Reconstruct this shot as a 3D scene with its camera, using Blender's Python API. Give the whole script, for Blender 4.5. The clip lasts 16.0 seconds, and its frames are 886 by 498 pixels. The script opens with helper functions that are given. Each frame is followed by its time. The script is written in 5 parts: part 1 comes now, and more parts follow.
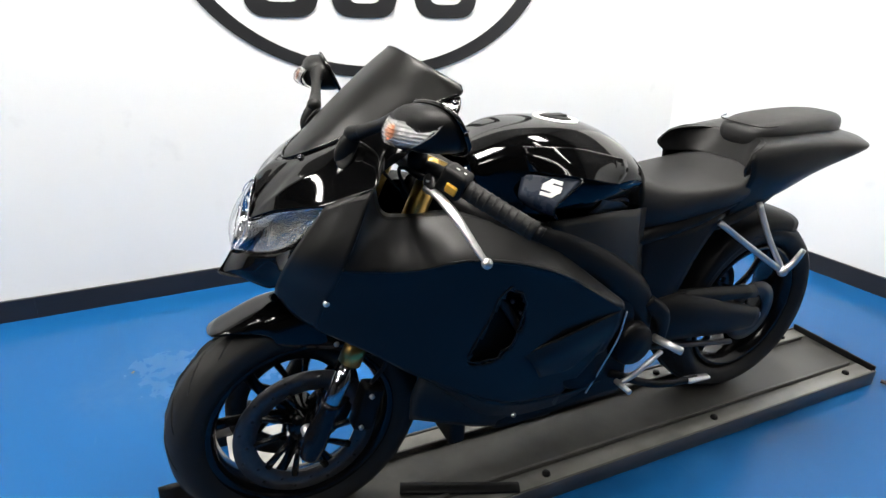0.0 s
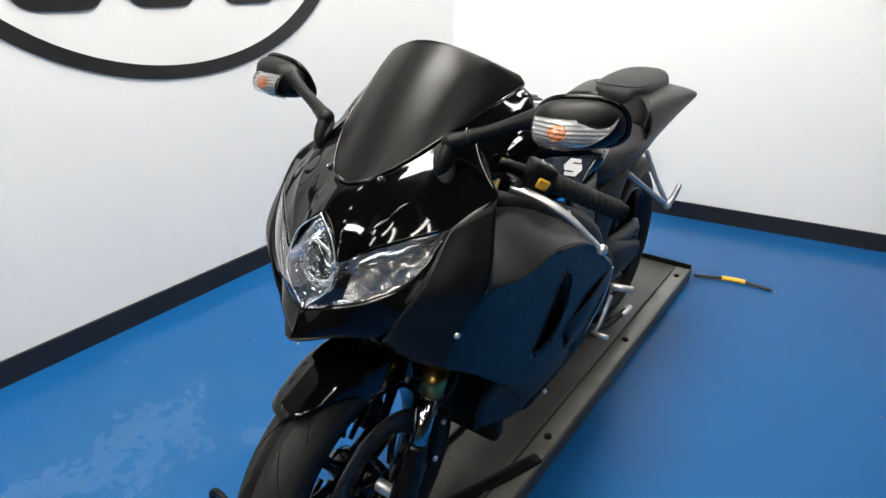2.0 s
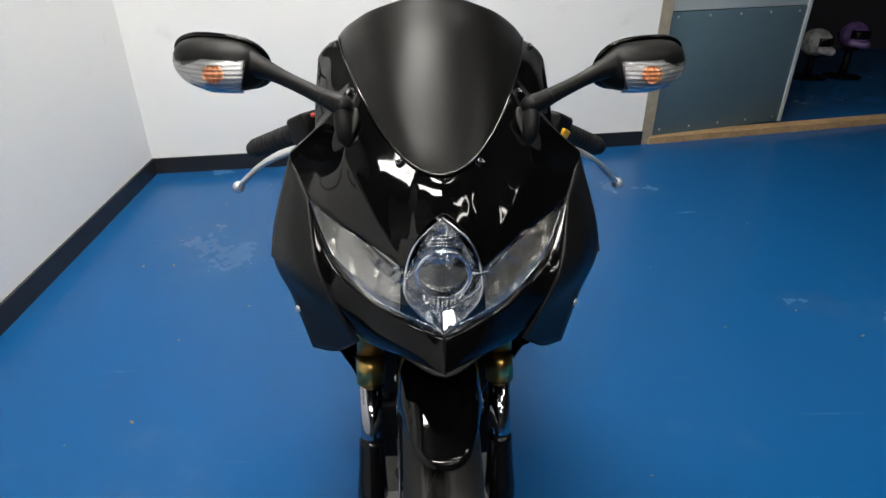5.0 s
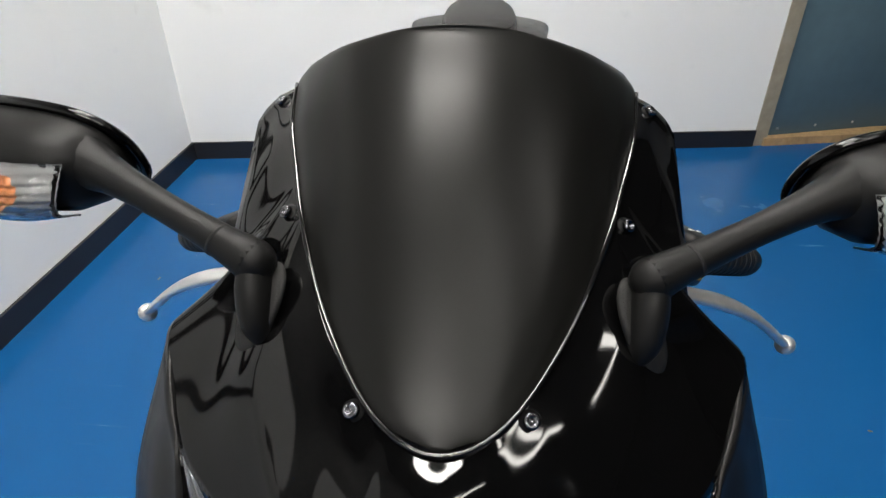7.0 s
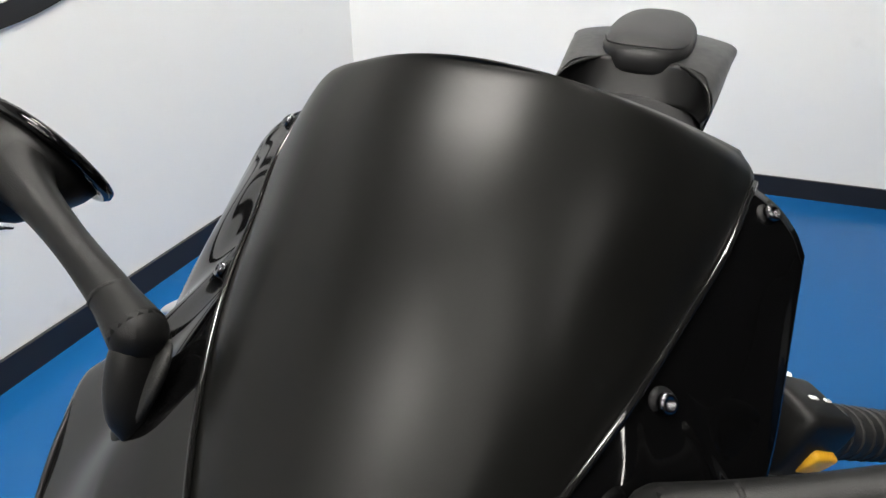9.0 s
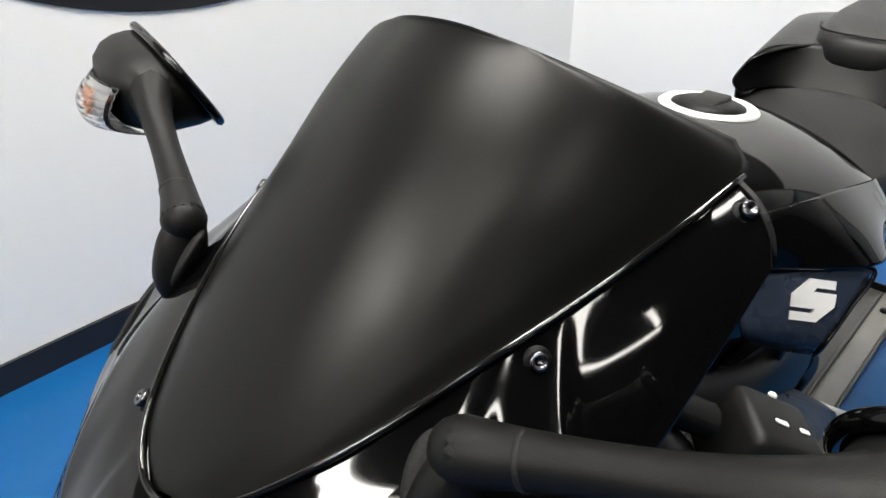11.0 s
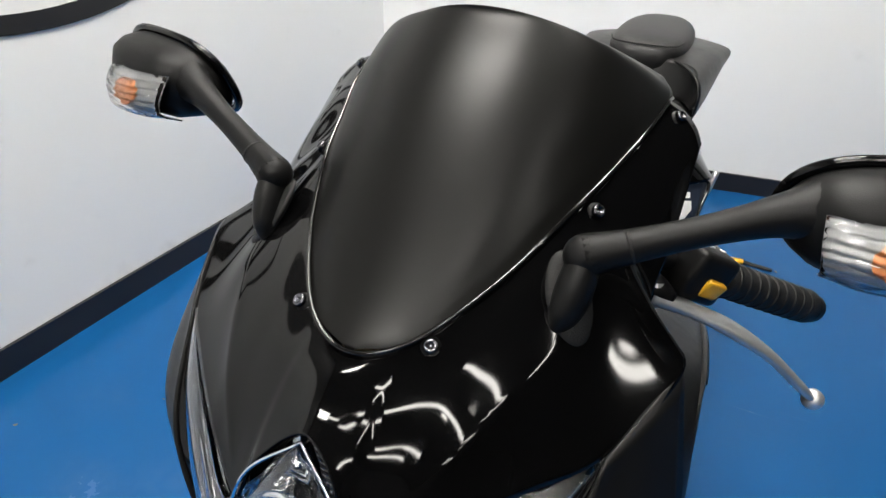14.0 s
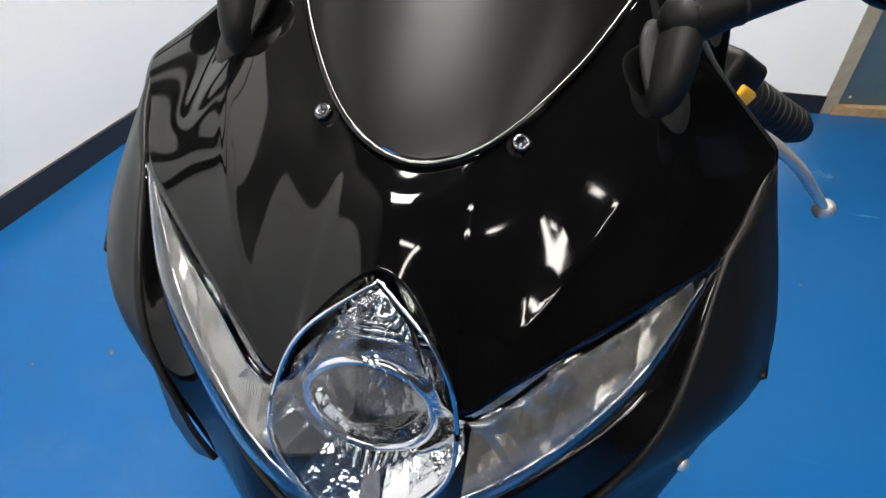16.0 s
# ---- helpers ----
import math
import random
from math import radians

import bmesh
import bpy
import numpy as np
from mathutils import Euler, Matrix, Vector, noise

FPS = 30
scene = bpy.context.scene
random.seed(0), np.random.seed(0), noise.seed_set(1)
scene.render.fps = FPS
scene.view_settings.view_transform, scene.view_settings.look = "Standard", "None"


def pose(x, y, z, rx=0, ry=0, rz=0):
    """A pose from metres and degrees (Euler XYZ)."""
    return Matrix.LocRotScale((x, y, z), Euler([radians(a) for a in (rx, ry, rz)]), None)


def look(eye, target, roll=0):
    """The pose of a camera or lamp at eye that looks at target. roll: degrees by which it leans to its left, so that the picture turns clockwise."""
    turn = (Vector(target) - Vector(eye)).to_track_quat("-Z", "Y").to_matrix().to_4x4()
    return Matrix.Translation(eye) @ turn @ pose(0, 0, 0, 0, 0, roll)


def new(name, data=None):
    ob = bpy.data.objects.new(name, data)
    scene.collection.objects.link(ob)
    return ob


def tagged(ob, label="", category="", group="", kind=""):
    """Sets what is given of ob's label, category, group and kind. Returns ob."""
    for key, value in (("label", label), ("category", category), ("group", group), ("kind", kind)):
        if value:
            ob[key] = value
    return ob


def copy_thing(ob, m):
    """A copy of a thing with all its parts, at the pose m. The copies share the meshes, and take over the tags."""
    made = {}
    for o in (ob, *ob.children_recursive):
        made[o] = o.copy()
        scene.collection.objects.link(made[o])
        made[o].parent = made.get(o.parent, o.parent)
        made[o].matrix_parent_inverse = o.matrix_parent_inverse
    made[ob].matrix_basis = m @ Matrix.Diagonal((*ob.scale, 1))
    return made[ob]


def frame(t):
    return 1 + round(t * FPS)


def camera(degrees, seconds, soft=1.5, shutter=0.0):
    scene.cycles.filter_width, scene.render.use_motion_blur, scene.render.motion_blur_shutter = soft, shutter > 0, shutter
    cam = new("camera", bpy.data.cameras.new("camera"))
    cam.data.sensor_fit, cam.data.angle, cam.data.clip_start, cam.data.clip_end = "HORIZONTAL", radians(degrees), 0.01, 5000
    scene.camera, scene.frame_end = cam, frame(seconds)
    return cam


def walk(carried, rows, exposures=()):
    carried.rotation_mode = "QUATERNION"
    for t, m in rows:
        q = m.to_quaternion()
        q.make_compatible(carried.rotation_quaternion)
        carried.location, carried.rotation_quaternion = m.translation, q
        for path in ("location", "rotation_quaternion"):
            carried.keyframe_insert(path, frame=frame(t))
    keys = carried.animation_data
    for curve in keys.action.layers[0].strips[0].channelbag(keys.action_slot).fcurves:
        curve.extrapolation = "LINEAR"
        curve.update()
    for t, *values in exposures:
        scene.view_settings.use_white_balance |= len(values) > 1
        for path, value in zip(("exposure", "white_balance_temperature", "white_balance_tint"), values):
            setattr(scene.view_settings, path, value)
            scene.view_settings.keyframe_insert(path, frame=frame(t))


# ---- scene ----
cam = camera(73.8, 16.0, soft=1.5, shutter=0.0)
PATH = [
    (0, (1.169, -0.051, 1.291), (-0.502, 0.711, 0.498), 1.5),
    (0.5, (1.077, -0.252, 1.301), (-0.4, 0.797, 0.453), 0.6),
    (1, (0.96, -0.406, 1.295), (-0.428, 0.743, 0.427), -1.2),
    (1.5, (0.791, -0.476, 1.279), (-0.416, 0.848, 0.391), -3.2),
    (2, (0.671, -0.527, 1.299), (-0.391, 0.945, 0.457), 0.4),
    (2.5, (0.494, -0.623, 1.314), (-0.323, 1.003, 0.484), -0.0),
    (3, (0.346, -0.637, 1.285), (-0.218, 1.054, 0.377), -0.3),
    (5.5, (-0.044, -0.614, 1.284), (0.046, 1.135, 0.317), -0.3),
    (6, (-0.041, -0.505, 1.292), (0.036, 1.229, 0.299), -0.2),
    (6.5, (0.005, -0.259, 1.295), (-0.063, 1.473, 0.299), -1.5),
    (7, (0.028, -0.106, 1.286), (-0.147, 1.581, 0.226), -0.7),
    (7.5, (0.023, -0.042, 1.284), (-0.242, 1.634, 0.224), -1.1),
    (8, (0.028, -0.001, 1.271), (-0.284, 1.668, 0.213), -1.0),
    (10.5, (0.25, 0.12, 1.274), (-0.969, 1.257, 0.168), -0.9),
    (11, (0.255, 0.12, 1.273), (-0.982, 1.228, 0.159), -2.1),
    (11.5, (0.273, 0.11, 1.277), (-0.934, 1.29, 0.205), -0.3),
    (12, (0.271, 0.105, 1.283), (-0.939, 1.302, 0.233), 0.4),
    (12.5, (0.259, 0.094, 1.281), (-0.932, 1.308, 0.229), 0.9),
    (13, (0.272, 0.065, 1.281), (-0.82, 1.374, 0.235), -0.6),
    (13.5, (0.224, -0.041, 1.271), (-0.609, 1.441, 0.218), 2.0),
    (14, (0.204, -0.133, 1.273), (-0.557, 1.404, 0.245), 1.6),
    (14.5, (0.21, -0.145, 1.245), (-0.443, 1.394, 0.146), 1.4),
    (15, (0.2, -0.169, 1.183), (-0.418, 1.329, 0.011), 1.2),
    (15.5, (0.167, -0.159, 1.171), (-0.329, 1.366, -0.025), 3.1),
    (16, (0.069, -0.148, 1.143), (-0.209, 1.44, -0.041), 4.5),
]
EXPOSURES = [(0.0, 0.48, 6500, 10), (1.6, 0.29, 6500, 10), (3.2, -0.10, 6500, 10), (5.4, -0.17, 6500, 10), (8.2, -0.02, 6500, 10), (10.3, 0.16, 6500, 10), (12.8, 0.11, 6500, 10), (14.5, -0.03, 6500, 10), (16.0, 0.35, 6500, 10)]
walk(cam, [(t, look(eye, target, roll)) for t, eye, target, roll in PATH], EXPOSURES)

# ---- world and light ----
world = bpy.data.worlds.new("world")
scene.world = world
world.use_nodes = True
world.node_tree.nodes["Background"].inputs[0].default_value = (0.8, 0.85, 0.9, 1)
world.node_tree.nodes["Background"].inputs[1].default_value = 0.05
LAMP_POWER = 74.0


# ---- materials ----
def mat(name, color, rough=0.5, metal=0.0, coat=0.0, vary=0.0, scale=30.0, bump=0.0, bump_scale=200.0, rough_vary=0.0,
        trans=0.0, ior=1.5, spec=0.5):
    """A principled material with two scales of colour variation, roughness wear and fine relief."""
    m = bpy.data.materials.new(name)
    m.use_nodes = True
    nt = m.node_tree
    b = nt.nodes["Principled BSDF"]
    b.inputs["Base Color"].default_value = (*color, 1)
    b.inputs["Roughness"].default_value = rough
    b.inputs["Metallic"].default_value = metal
    b.inputs["Coat Weight"].default_value = coat
    b.inputs["Coat Roughness"].default_value = 0.03
    b.inputs["Transmission Weight"].default_value = trans
    b.inputs["IOR"].default_value = ior
    b.inputs["Specular IOR Level"].default_value = spec
    co = nt.nodes.new("ShaderNodeTexCoord")
    if vary or rough_vary:
        n1 = nt.nodes.new("ShaderNodeTexNoise")
        n1.inputs["Scale"].default_value, n1.inputs["Detail"].default_value = scale, 6
        n2 = nt.nodes.new("ShaderNodeTexNoise")
        n2.inputs["Scale"].default_value, n2.inputs["Detail"].default_value = scale / 7, 3
        nt.links.new(co.outputs["Object"], n1.inputs["Vector"])
        nt.links.new(co.outputs["Object"], n2.inputs["Vector"])
        add = nt.nodes.new("ShaderNodeMath")
        add.operation = "ADD"
        nt.links.new(n1.outputs["Fac"], add.inputs[0])
        nt.links.new(n2.outputs["Fac"], add.inputs[1])
        if vary:
            r = nt.nodes.new("ShaderNodeMapRange")
            r.inputs["From Min"].default_value, r.inputs["From Max"].default_value = 0.6, 1.4
            r.inputs["To Min"].default_value, r.inputs["To Max"].default_value = 1 - vary, 1 + vary
            nt.links.new(add.outputs[0], r.inputs["Value"])
            mul = nt.nodes.new("ShaderNodeVectorMath")
            mul.operation = "SCALE"
            mul.inputs[0].default_value = color
            nt.links.new(r.outputs[0], mul.inputs["Scale"])
            nt.links.new(mul.outputs[0], b.inputs["Base Color"])
        if rough_vary:
            r = nt.nodes.new("ShaderNodeMapRange")
            r.inputs["From Min"].default_value, r.inputs["From Max"].default_value = 0.6, 1.4
            r.inputs["To Min"].default_value, r.inputs["To Max"].default_value = max(0.0, rough - rough_vary), min(1.0, rough + rough_vary)
            nt.links.new(add.outputs[0], r.inputs["Value"])
            nt.links.new(r.outputs[0], b.inputs["Roughness"])
    if bump:
        n3 = nt.nodes.new("ShaderNodeTexNoise")
        n3.inputs["Scale"].default_value, n3.inputs["Detail"].default_value = bump_scale, 4
        nt.links.new(co.outputs["Object"], n3.inputs["Vector"])
        bp = nt.nodes.new("ShaderNodeBump")
        bp.inputs["Strength"].default_value, bp.inputs["Distance"].default_value = bump, 0.002
        nt.links.new(n3.outputs["Fac"], bp.inputs["Height"])
        nt.links.new(bp.outputs[0], b.inputs["Normal"])
    return m


def ramp_mask(nt, socket, low, high):
    r = nt.nodes.new("ShaderNodeMapRange")
    r.inputs["From Min"].default_value, r.inputs["From Max"].default_value = low, high
    r.interpolation_type = "SMOOTHSTEP"
    nt.links.new(socket, r.inputs["Value"])
    return r.outputs[0]


def floor_material():
    """Blue epoxy floor with dusty scuffs, streaks and uneven gloss."""
    m = mat("blue_epoxy", (0.005, 0.070, 0.212), 0.3, spec=0.22)
    nt = m.node_tree
    b = nt.nodes["Principled BSDF"]
    co = nt.nodes.new("ShaderNodeTexCoord")
    broad = nt.nodes.new("ShaderNodeTexNoise")
    broad.inputs["Scale"].default_value, broad.inputs["Detail"].default_value = 1.3, 5
    fine = nt.nodes.new("ShaderNodeTexNoise")
    fine.inputs["Scale"].default_value, fine.inputs["Detail"].default_value = 26, 8
    turn = nt.nodes.new("ShaderNodeMapping")
    turn.inputs["Rotation"].default_value = (0, 0, 0.7)
    turn.inputs["Scale"].default_value = (1.2, 16, 1)
    streak = nt.nodes.new("ShaderNodeTexNoise")
    streak.inputs["Scale"].default_value, streak.inputs["Detail"].default_value = 2.2, 6
    for n in (broad, fine):
        nt.links.new(co.outputs["Object"], n.inputs["Vector"])
    nt.links.new(co.outputs["Object"], turn.inputs["Vector"])
    nt.links.new(turn.outputs[0], streak.inputs["Vector"])
    soft = nt.nodes.new("ShaderNodeTexNoise")
    soft.inputs["Scale"].default_value, soft.inputs["Detail"].default_value = 5, 7
    nt.links.new(co.outputs["Object"], soft.inputs["Vector"])
    dusty = ramp_mask(nt, broad.outputs["Fac"], 0.56, 0.8)
    grit = ramp_mask(nt, soft.outputs["Fac"], 0.3, 0.8)
    line = ramp_mask(nt, streak.outputs["Fac"], 0.66, 0.8)
    a = nt.nodes.new("ShaderNodeMath")
    a.operation = "MULTIPLY"
    nt.links.new(dusty, a.inputs[0])
    nt.links.new(grit, a.inputs[1])
    # two worn, dusty places on the floor
    for at, size in (((-0.88, -0.02, 0.0), (0.38, 0.62, 1)), ((-0.97, 1.78, 0.0), (0.36, 0.30, 1))):
        mp = nt.nodes.new("ShaderNodeMapping")
        mp.vector_type = "TEXTURE"
        mp.inputs["Location"].default_value, mp.inputs["Scale"].default_value = at, size
        nt.links.new(co.outputs["Object"], mp.inputs["Vector"])
        ln = nt.nodes.new("ShaderNodeVectorMath")
        ln.operation = "LENGTH"
        nt.links.new(mp.outputs[0], ln.inputs[0])
        near = ramp_mask(nt, ln.outputs["Value"], 1.05, 0.0)
        worn = nt.nodes.new("ShaderNodeMath")
        worn.operation = "MULTIPLY"
        nt.links.new(near, worn.inputs[0])
        cloud = nt.nodes.new("ShaderNodeMath")
        cloud.operation = "MULTIPLY"
        nt.links.new(ramp_mask(nt, soft.outputs["Fac"], 0.25, 0.8), cloud.inputs[0])
        nt.links.new(ramp_mask(nt, fine.outputs["Fac"], 0.1, 0.8), cloud.inputs[1])
        nt.links.new(cloud.outputs[0], worn.inputs[1])
        both_masks = nt.nodes.new("ShaderNodeMath")
        both_masks.operation = "MAXIMUM"
        nt.links.new(a.outputs[0], both_masks.inputs[0])
        nt.links.new(worn.outputs[0], both_masks.inputs[1])
        a = both_masks
    c = nt.nodes.new("ShaderNodeMath")
    c.operation = "MULTIPLY_ADD"
    c.inputs[1].default_value = 0.25
    nt.links.new(line, c.inputs[0])
    nt.links.new(a.outputs[0], c.inputs[2])
    d = nt.nodes.new("ShaderNodeMath")
    d.operation = "MULTIPLY"
    d.inputs[1].default_value = 0.45
    nt.links.new(c.outputs[0], d.inputs[0])
    mix = nt.nodes.new("ShaderNodeMix")
    mix.data_type = "RGBA"
    mix.inputs[6].default_value = (0.005, 0.070, 0.212, 1)
    mix.inputs[7].default_value = (0.13, 0.20, 0.28, 1)
    nt.links.new(d.outputs[0], mix.inputs[0])
    nt.links.new(mix.outputs[2], b.inputs["Base Color"])
    rr = nt.nodes.new("ShaderNodeMapRange")
    rr.inputs["To Min"].default_value, rr.inputs["To Max"].default_value = 0.24, 0.42
    nt.links.new(c.outputs[0], rr.inputs["Value"])
    nt.links.new(rr.outputs[0], b.inputs["Roughness"])
    bp = nt.nodes.new("ShaderNodeBump")
    bp.inputs["Strength"].default_value, bp.inputs["Distance"].default_value = 0.15, 0.004
    nt.links.new(fine.outputs["Fac"], bp.inputs["Height"])
    nt.links.new(bp.outputs[0], b.inputs["Normal"])
    return m


def wall_material():
    """White wall paint with faint smudges and roller relief."""
    m = mat("white_wall_paint", (0.78, 0.78, 0.77), 0.55, bump=0.12, bump_scale=90)
    nt = m.node_tree
    b = nt.nodes["Principled BSDF"]
    co = nt.nodes.new("ShaderNodeTexCoord")
    n = nt.nodes.new("ShaderNodeTexNoise")
    n.inputs["Scale"].default_value, n.inputs["Detail"].default_value = 5.5, 7
    big = nt.nodes.new("ShaderNodeTexNoise")
    big.inputs["Scale"].default_value = 1.1
    nt.links.new(co.outputs["Object"], n.inputs["Vector"])
    nt.links.new(co.outputs["Object"], big.inputs["Vector"])
    smudge = ramp_mask(nt, n.outputs["Fac"], 0.62, 0.82)
    wide = ramp_mask(nt, big.outputs["Fac"], 0.35, 0.75)
    a = nt.nodes.new("ShaderNodeMath")
    a.operation = "MULTIPLY"
    nt.links.new(smudge, a.inputs[0])
    nt.links.new(wide, a.inputs[1])
    mix = nt.nodes.new("ShaderNodeMix")
    mix.data_type = "RGBA"
    mix.inputs[6].default_value = (0.78, 0.785, 0.775, 1)
    mix.inputs[7].default_value = (0.56, 0.56, 0.55, 1)
    nt.links.new(a.outputs[0], mix.inputs[0])
    nt.links.new(mix.outputs[2], b.inputs["Base Color"])
    return m


def emitter(name, color, power):
    m = bpy.data.materials.new(name)
    m.use_nodes = True
    b = m.node_tree.nodes["Principled BSDF"]
    b.inputs["Base Color"].default_value = (0.8, 0.8, 0.8, 1)
    b.inputs["Emission Color"].default_value = (*color, 1)
    b.inputs["Emission Strength"].default_value = power
    return m


FLOOR = floor_material()
WALL = wall_material()
OPEN_WALL = mat("unseen_dark_wall", (0.04, 0.04, 0.042), 0.7, vary=0.2, scale=6)
CEILING = mat("dark_open_ceiling", (0.025, 0.025, 0.026), 0.85, vary=0.05, scale=3, bump=0.3, bump_scale=60)
BASE = mat("black_vinyl_base", (0.012, 0.012, 0.014), 0.4, vary=0.3, scale=20, rough_vary=0.12)
LOGO = mat("black_wall_vinyl", (0.012, 0.012, 0.013), 0.45)
TIMBER = mat("raw_timber", (0.36, 0.24, 0.12), 0.6, vary=0.35, scale=35, bump=0.4, bump_scale=120)
TRIM = mat("grey_painted_timber", (0.33, 0.29, 0.22), 0.6, vary=0.2, scale=25, bump=0.2)
PANEL = mat("blue_grey_panel", (0.075, 0.125, 0.155), 0.42, vary=0.12, scale=14, rough_vary=0.12)
PALE = mat("pale_grey_panel", (0.42, 0.47, 0.47), 0.45, vary=0.06, scale=10)
DARK = mat("unlit_room_shade", (0.03, 0.03, 0.035), 0.7, vary=0.2, scale=5)
GLOSS = mat("gloss_black_paint", (0.0015, 0.0015, 0.0016), 0.05, rough_vary=0.02, scale=40, spec=0.3)
SATIN = mat("satin_black_plastic", (0.0036, 0.0036, 0.0037), 0.39, vary=0.15, scale=60, rough_vary=0.06, bump=0.05, bump_scale=900, spec=0.27)
SCREEN = mat("satin_dark_screen", (0.0035, 0.0035, 0.0032), 0.34, vary=0.06, scale=20, bump=0.008, bump_scale=500, spec=0.2)


def add_flecks(m, scale, size):
    """A few pale flecks of dust and chips on a dark surface."""
    nt = m.node_tree
    b = nt.nodes["Principled BSDF"]
    co = nt.nodes.new("ShaderNodeTexCoord")
    v = nt.nodes.new("ShaderNodeTexVoronoi")
    v.inputs["Scale"].default_value = scale
    nt.links.new(co.outputs["Object"], v.inputs["Vector"])
    near = ramp_mask(nt, v.outputs["Distance"], size, size * 0.6)
    sep = nt.nodes.new("ShaderNodeSeparateColor")
    nt.links.new(v.outputs["Color"], sep.inputs[0])
    some = ramp_mask(nt, sep.outputs[0], 0.55, 0.6)
    both_masks = nt.nodes.new("ShaderNodeMath")
    both_masks.operation = "MULTIPLY"
    nt.links.new(near, both_masks.inputs[0])
    nt.links.new(some, both_masks.inputs[1])
    mix = nt.nodes.new("ShaderNodeMix")
    mix.data_type = "RGBA"
    link = b.inputs["Base Color"].links[0]
    nt.links.new(link.from_socket, mix.inputs[6])
    mix.inputs[7].default_value = (0.3, 0.3, 0.3, 1)
    nt.links.new(both_masks.outputs[0], mix.inputs[0])
    nt.links.new(mix.outputs[2], b.inputs["Base Color"])


add_flecks(SCREEN, 12, 0.014)
PLASTIC = mat("textured_black_plastic", (0.005, 0.005, 0.005), 0.44, vary=0.15, scale=60, bump=0.12, bump_scale=1200, spec=0.18)
DULL = mat("dull_black_metal", (0.0035, 0.0035, 0.004), 0.45, vary=0.3, scale=30, bump=0.1, bump_scale=300, spec=0.14)
WHEEL = mat("black_wheel_paint", (0.003, 0.003, 0.0035), 0.2, rough_vary=0.08, scale=30, spec=0.3)
RUBBER = mat("tyre_rubber", (0.010, 0.0097, 0.009), 0.6, spec=0.28, vary=0.3, scale=35, rough_vary=0.12, bump=0.2, bump_scale=300)
KNEE = mat("grey_knee_rubber", (0.035, 0.035, 0.036), 0.5, spec=0.4, vary=0.1, scale=60, bump=0.2, bump_scale=900)
GRIP = mat("grip_rubber", (0.009, 0.009, 0.009), 0.6, spec=0.3, vary=0.2, scale=80, bump=0.35, bump_scale=700)
VINYL = mat("black_seat_vinyl", (0.010, 0.010, 0.0105), 0.48, spec=0.33, vary=0.12, scale=60, bump=0.3, bump_scale=900)
CHROME = mat("chrome", (0.82, 0.82, 0.82), 0.07, metal=1.0, rough_vary=0.04, scale=40)
REFLECT = mat("lamp_reflector", (0.82, 0.83, 0.84), 0.04, metal=1.0, bump=0.45, bump_scale=60)
STANCHION = mat("hard_chrome", (0.36, 0.37, 0.39), 0.09, metal=1.0, rough_vary=0.04, scale=40)
INDICATOR = mat("pale_indicator_reflector", (0.20, 0.205, 0.21), 0.28, metal=0.75, bump=0.4, bump_scale=110)
POLISHED = mat("polished_edge", (0.004, 0.004, 0.004), 0.07, spec=0.5, rough_vary=0.03, scale=30)
SHADOW_CHROME = mat("grey_lamp_reflector", (0.56, 0.565, 0.555), 0.16, metal=1.0, vary=0.25, scale=24, bump=0.6, bump_scale=75)
LAMP_GREY = mat("satin_grey_reflector", (0.27, 0.27, 0.258), 0.17, metal=0.85, vary=0.35, scale=45, bump=0.5, bump_scale=90)
ALLOY = mat("brushed_aluminium", (0.62, 0.62, 0.62), 0.36, metal=0.85, vary=0.12, scale=60, rough_vary=0.1)
DISC = mat("dark_disc_steel", (0.06, 0.06, 0.064), 0.38, metal=0.8, vary=0.3, scale=60, rough_vary=0.1)
PALE_STEEL = mat("pale_steel", (0.36, 0.355, 0.335), 0.45, metal=0.4, vary=0.25, scale=12, rough_vary=0.1, bump=0.1, bump_scale=80)
WORN_STEEL = mat("bare_worn_steel", (0.24, 0.235, 0.22), 0.42, metal=0.5, vary=0.4, scale=11, rough_vary=0.15, bump=0.12, bump_scale=80)
STEEL = mat("worn_steel_plate", (0.10, 0.098, 0.092), 0.45, metal=0.5, vary=0.45, scale=9, rough_vary=0.18, bump=0.12, bump_scale=80)
GOLD = mat("gold_anodised", (0.46, 0.31, 0.10), 0.28, metal=1.0, vary=0.15, scale=40)
YELLOW = mat("yellow_switch", (0.8, 0.42, 0.02), 0.45, vary=0.06, scale=60)
RED = mat("red_switch", (0.4, 0.03, 0.02), 0.5)
AMBER = mat("amber_bulb", (0.27, 0.085, 0.02), 0.35, metal=0.3, vary=0.4, scale=90)
GLASS = mat("clear_lens", (1, 1, 1), 0.03, trans=1.0, ior=1.45, bump=0.02, bump_scale=40)
RIBBED = mat("ribbed_clear_lens", (1, 1, 1), 0.08, trans=1.0, ior=1.4)


